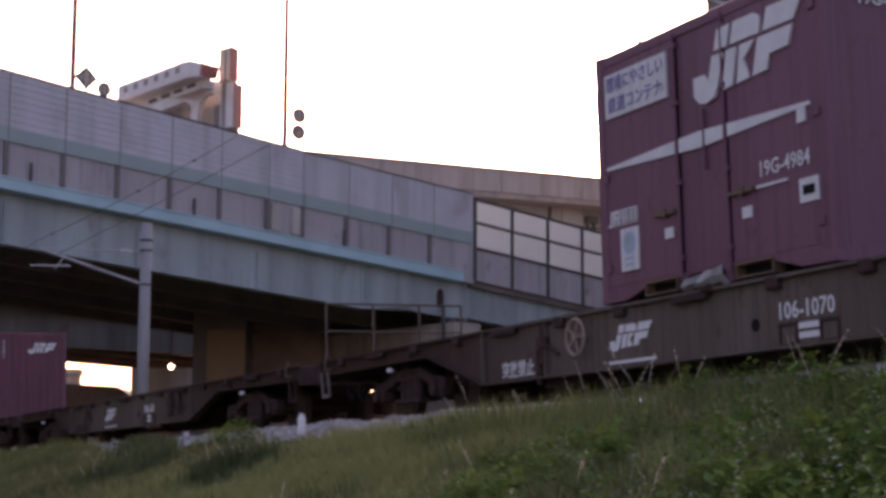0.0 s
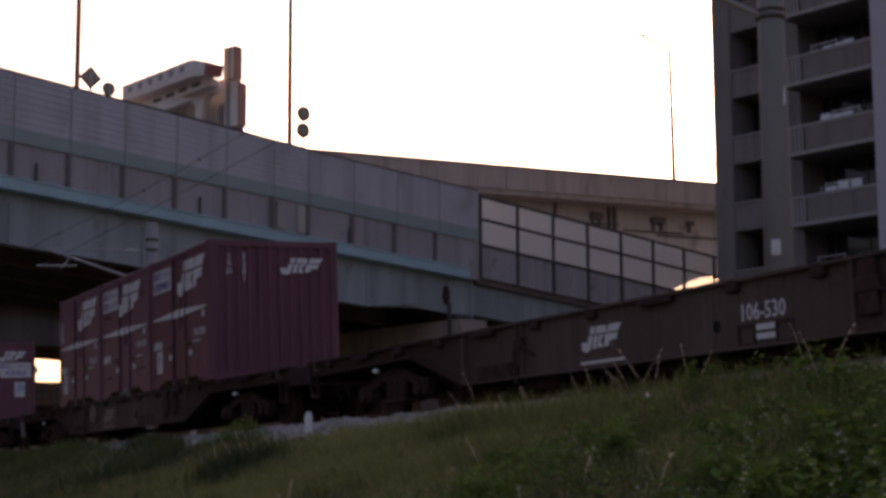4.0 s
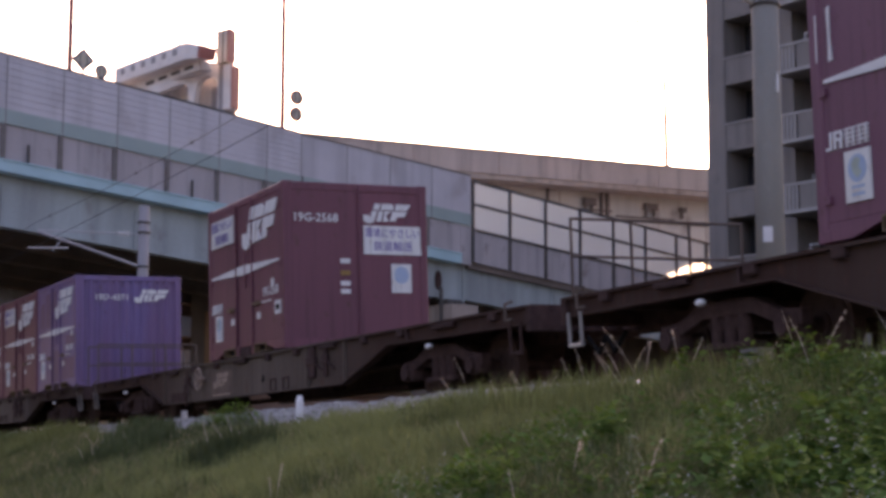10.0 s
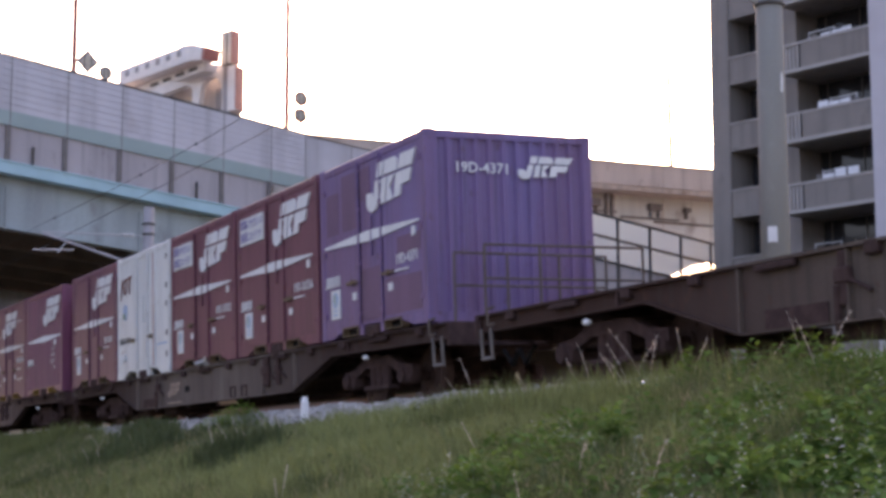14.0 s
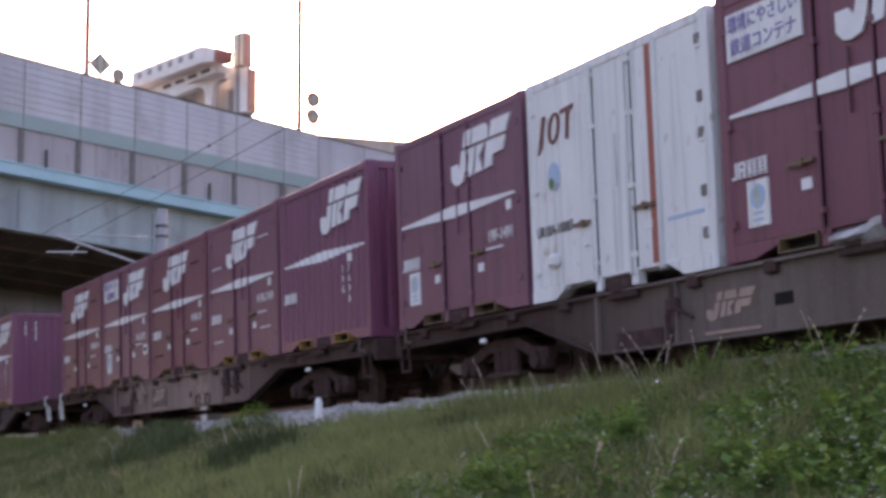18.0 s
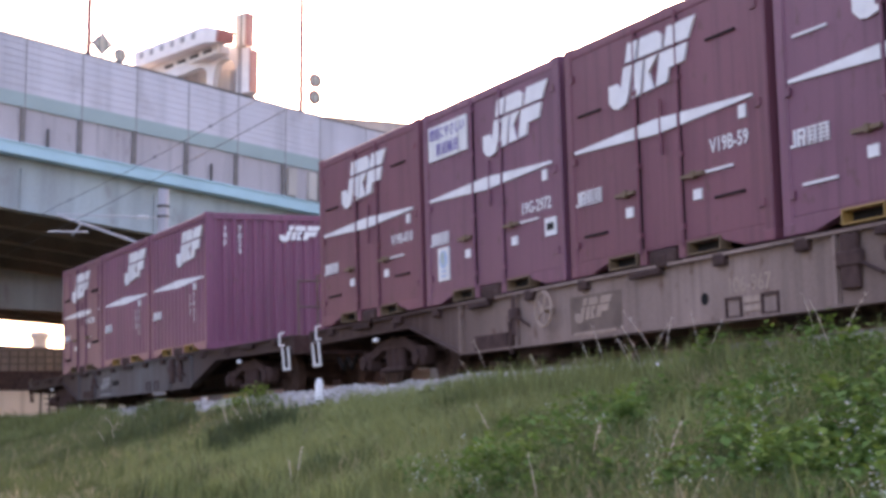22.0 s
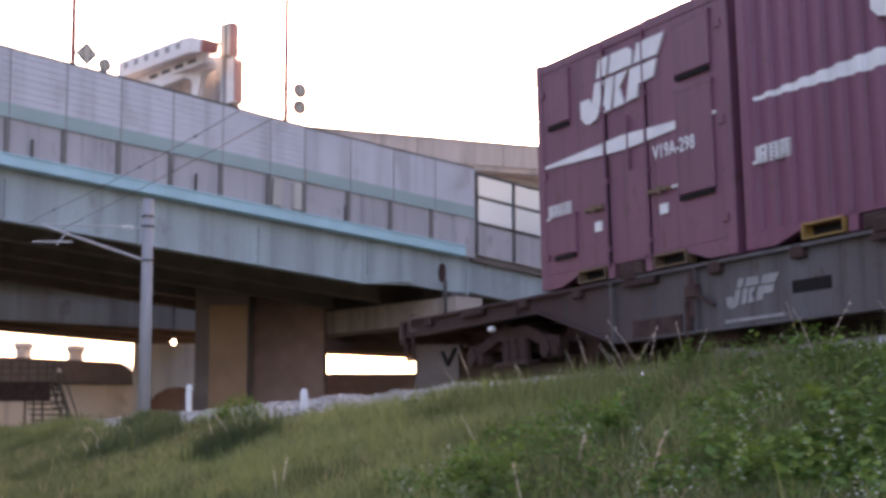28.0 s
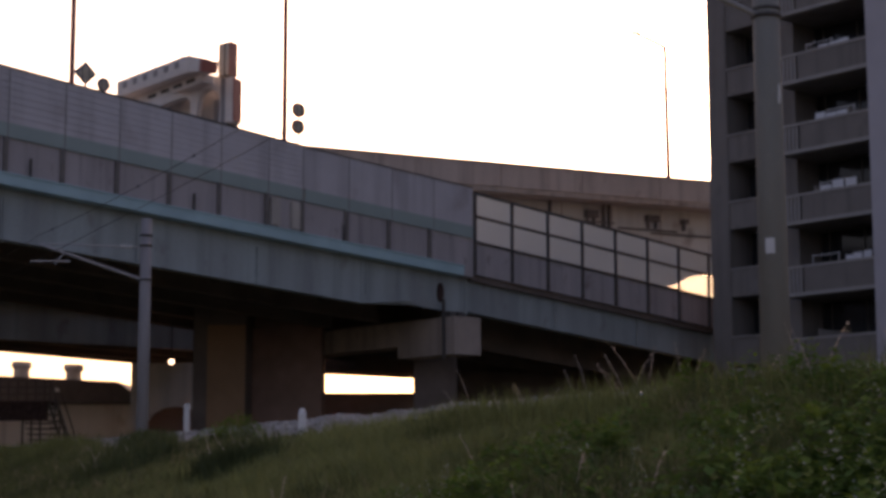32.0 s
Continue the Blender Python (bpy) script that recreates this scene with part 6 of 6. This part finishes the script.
# ---- vegetation on the bank ----
def blades(name, label, mat, count, place, height, width, lean, seed, seg=2, kind="stuff", category="grass"):
    """Curved grass blades; place(rng) gives along, side and a size factor."""
    rng = np.random.default_rng(seed)
    vs, fs = [], []
    k = 0
    for _ in range(count):
        got = place(rng)
        if got is None:
            continue
        al, lat, f, n = got
        for _ in range(n):
            a2, l2 = al + rng.normal(0, 0.05), lat + rng.normal(0, 0.04)
            b = spot(a2, l2, ground_z(l2, a2) - 0.01)
            h = height * f * rng.uniform(0.45, 1.15)
            th = rng.uniform(0, 6.283)
            out = lean * h * rng.uniform(0.2, 1.2)
            dx, dy = math.cos(th), math.sin(th)
            w = width * rng.uniform(0.6, 1.3)
            sx, sy = -dy * w, dx * w
            m1 = (b.x + dx * out * 0.3, b.y + dy * out * 0.3, b.z + h * 0.6)
            tip = (b.x + dx * out, b.y + dy * out, b.z + h * rng.uniform(0.8, 1.0))
            vs += [(b.x - sx, b.y - sy, b.z), (b.x + sx, b.y + sy, b.z), (m1[0] + sx * 0.8, m1[1] + sy * 0.8, m1[2]), (m1[0] - sx * 0.8, m1[1] - sy * 0.8, m1[2]), tip]
            fs += [(k, k + 1, k + 2, k + 3), (k + 3, k + 2, k + 4)]
            k += 5
    me = bpy.data.meshes.new(name)
    me.from_pydata(vs, [], fs)
    me.materials.append(mat)
    ob = tagged(new(name, me), label, category, kind=kind)
    return ob


def meadow(rng):
    t = rng.uniform() ** 1.6
    al = 4.0 + 42 * t
    lat = 2.6 + 4.6 * rng.uniform() ** 0.85
    if al < 14 and lat < 3.6:
        return None
    d = noise.noise(Vector((al * 0.6, lat * 1.2, 1.0)))
    if noise.noise(Vector((al * 1.1, lat * 2.0, 5.0))) < -0.18 and rng.uniform() < 0.65:
        return None
    f = 0.75 + 0.55 * d
    if 13.4 < al < 21 and lat > 6.6:
        return None
    if 13.4 < al < 21 and lat > 5.5:
        f *= 0.45
    if 12.8 < al < 15.5 and 4.3 < lat < 5.3:
        f *= 0.5
    if lat > 6.2:
        f *= 0.75 if al < 12 else 0.42
    return al, lat, max(0.22, f), 7


def meadow_far(rng):
    al = 28 + 22 * rng.uniform()
    lat = 3.0 + 3.9 * rng.uniform()
    return al, lat, 1.0 + 0.5 * noise.noise(Vector((al * 0.5, lat, 4.0))), 6


blades("grass", "uneven green meadow grass on the bank", GRASS, 26000, meadow, 0.21, 0.0042, 0.7, 1)
blades("grass", "long green grass further along the bank", GRASS, 5000, meadow_far, 0.34, 0.009, 0.6, 2)
blades("dry_grass", "straw-coloured dead grass among the green", DRYGRASS, 3400, meadow, 0.25, 0.003, 1.0, 3)
blades("grey_grass", "dull grey-green grass in loose patches", BUSHM, 8200, lambda r: (lambda g: g if g and noise.noise(Vector((g[0] * 0.45, g[1] * 0.9, 9.0))) > (0.02 if g[0] < 13 else -0.25) else None)(meadow(r)), 0.25, 0.0042, 0.6, 21)


def slope(rng):
    al, lat = rng.normal(11.8, 2.6), 3.6 + 2.9 * rng.uniform()
    return al, lat, 0.8 + 0.5 * noise.noise(Vector((al * 0.9, lat * 1.3, 2.0))), 6


blades("pale_grass", "pale olive summer grass on the middle of the bank", PALEGRASS, 5600, slope, 0.27, 0.0042, 0.8, 31)


def crest(rng):
    return 4.6 + 8.5 * rng.uniform(), 5.6 + 1.3 * rng.uniform(), 0.8 + 0.5 * noise.noise(Vector((rng.uniform() * 9, 2.0, 7.0))), 6


blades("long_grass", "tall upright grass along the top of the bank", GRASS, 750, crest, 0.40, 0.0045, 0.3, 22)


def patch(al, lat, r, n, f=1.0):
    def place(rng):
        return al + rng.normal(0, r), lat + rng.normal(0, r * 0.7), f, n
    return place


blades("grass_tuft", "dense dark tuft of long grass", BUSHM, 170, patch(15.6, 4.95, 0.25, 8), 0.36, 0.007, 0.5, 4, kind="", category="grass tuft")
blades("grass_tuft", "dense dark tuft of long grass", BUSHM, 170, patch(21.0, 5.3, 0.4, 8), 0.34, 0.009, 0.5, 5, kind="", category="grass tuft")
blades("grass_tuft", "dark tuft of long grass by the ballast", BUSHM, 160, patch(24.5, 6.5, 0.35, 8), 0.3, 0.009, 0.5, 15, kind="", category="grass tuft")


def leaves(name, label, mat, clumps, seed, size, kind="stuff", category="weeds", low=0.25):
    """Broad leaves: folded rhombs spread over small mounds. clumps: along, side, radius, height, number."""
    rng = np.random.default_rng(seed)
    vs, fs, k = [], [], 0
    for al, lat, r, h, n in clumps:
        for _ in range(n):
            a, q = rng.uniform(0, 6.283), r * math.sqrt(rng.uniform())
            a2, l2 = al + q * math.cos(a), lat + q * math.sin(a)
            z = ground_z(l2, a2) + h * (1 - (q / r) ** 2 * 0.7) * rng.uniform(low, 1.05)
            b = np.array(spot(a2, l2, z))
            th, el = rng.uniform(0, 6.283), rng.uniform(-0.3, 0.7)
            s = size * rng.uniform(0.6, 1.4)
            d = np.array([math.cos(th) * math.cos(el), math.sin(th) * math.cos(el), math.sin(el)]) * s
            w = np.array([-math.sin(th), math.cos(th), 0.3]) * s * 0.38
            w2 = np.array([math.sin(th), -math.cos(th), 0.3]) * s * 0.38
            vs += [b, b + d * 0.45 + w, b + d, b + d * 0.45 + w2]
            fs += [(k, k + 1, k + 2), (k, k + 2, k + 3)]
            k += 4
    me = bpy.data.meshes.new(name)
    me.from_pydata([tuple(v) for v in vs], [], fs)
    me.materials.append(mat)
    return tagged(new(name, me), label, category, kind=kind)


rv = random.Random(11)
weeds = []
for _ in range(330):
    al = rv.uniform(4.2, 9.7)
    lat = rv.uniform(3.8, 6.6)
    if rv.random() < 0.25 + 0.75 * (9.7 - al) / 5.5:
        weeds.append((al, lat, rv.uniform(0.12, 0.3), rv.uniform(0.12, 0.32), rv.randint(60, 150)))
leaves("weeds", "fresh green broad-leaved weeds spreading over the bank", WEED, weeds[::2], 6, 0.062)
leaves("weeds", "fresh green small-leaved weeds spreading over the bank", WEED, weeds[1::2], 16, 0.042)
leaves("yellow_weeds", "yellow-green shoots standing out of the weeds", LIME, [(a, q, 0.12, h + 0.06, 34) for a, q, r, h, n in weeds[::2]], 17, 0.05, low=0.6)
low = [(rv.uniform(9, 22), rv.uniform(4.0, 6.8), rv.uniform(0.1, 0.3), rv.uniform(0.05, 0.16), 45) for _ in range(170)]
leaves("low_weeds", "low grey-green weeds between the grass", BUSHM, low, 7, 0.04)
leaves("lime_bush", "small yellow-green bush at the edge of the ballast", LIME, [(21.4, 6.9, 0.34, 0.36, 1500), (22.2, 6.8, 0.3, 0.25, 700)], 8, 0.04, kind="", category="bush", low=0.1)
fl = []
for _ in range(50):
    a, q = 3.9 + 5.2 * rv.random() ** 1.3, rv.uniform(3.4, 5.6)
    fl.append((a, q, rv.uniform(0.04, 0.08), rv.uniform(0.22, 0.34), rv.randint(22, 40)))
leaves("white_flowers", "flat clusters of tiny white flowers among the weeds", PETAL, fl, 9, 0.017, category="flowers", low=1.0)


def plume(al, lat, h, seed):
    """A tall pale grass stalk with a drooping feathery head."""
    rng = random.Random(seed)
    root = thing("seed_grass_stalk", "tall pale grass stalk with a feathery seed head", "grass stalk", group="seeding grass stalks")
    b = spot(al, lat, ground_z(lat, al))
    th, out = rng.choice((3.0, 3.0, 3.0, 0.2)) + rng.uniform(-0.9, 0.9), h * rng.uniform(0.15, 0.6)
    pts = []
    for i in range(10):
        t = i / 9
        pts.append(Vector((b.x + math.cos(th) * out * t ** 1.5, b.y + math.sin(th) * out * t ** 1.5, b.z + h * (t - 0.04 * t ** 4))))
    bm = bmesh.new()
    prev = None
    for i, p in enumerate(pts):
        r = 0.0014 if i < 5 else (0.0030 if i in (6, 7) else 0.0022 if i in (5, 8) else 0.0008)
        row = [bm.verts.new(p + Vector((r * math.cos(a), r * math.sin(a), 0))) for a in (0, 2.1, 4.2)]
        if prev:
            for k in range(3):
                bm.faces.new((prev[k], prev[(k + 1) % 3], row[(k + 1) % 3], row[k]))
        if i >= 5:
            # fine bristles of the head, hanging with the wind
            for _ in range(4):
                w = Vector((math.cos(th), math.sin(th), 0)) * rng.uniform(0.0, 0.03) + Vector((rng.uniform(-0.012, 0.012), rng.uniform(-0.012, 0.012), rng.uniform(0.005, 0.035)))
                bm.faces.new([bm.verts.new(p + v) for v in (Vector((0.003, 0, 0)), Vector((-0.003, 0, 0.004)), w)])
        prev = row
    part("stalk", bm, PLUME, root)


for i in range(30):
    plume(6.0 + 7.5 * rv.random() ** 1.3, rv.uniform(6.0, 7.0), rv.uniform(0.28, 0.52), i)
for i in range(14):
    plume(rv.uniform(14.8, 16.4) if i % 2 else rv.uniform(20, 22), rv.uniform(4.8, 5.4), rv.uniform(0.25, 0.42), 100 + i)
for i in range(6):
    plume(rv.uniform(6.5, 13), rv.uniform(3.6, 5.5), rv.uniform(0.25, 0.4), 140 + i)


# ---- what moves ----
def motions():
    times = [0.5 * i for i in range(65)]
    for ob, u, up in TRAIN:
        walk(ob, [(t, track_pose(-(run(t) + u), up)) for t in times])
    for ob, l0, t0 in TRAFFIC:
        rows = []
        for t in times:
            l = max(-68.0, min(58.0, l0 - 10.5 * (t - t0)))
            z = 8.37 if l < 15 else 8.57
            a, b = via(l, 3.2, z), via(l + 3.5, 3.2, 8.37 if l + 3.5 < 15 else 8.57)
            x = (b - a).normalized()
            y = Vector((0, 0, 1)).cross(x).normalized()
            rows.append((t, Matrix.Translation(a) @ Matrix((x, y, x.cross(y))).transposed().to_4x4()))
        walk(ob, rows)
    for w in WHEELS:
        base = w.matrix_basis.copy()
        walk(w, [(0.1 * i, base @ Matrix.Rotation((run(0.1 * i) - run(0)) / 0.405, 4, "Y")) for i in range(321)])


motions()
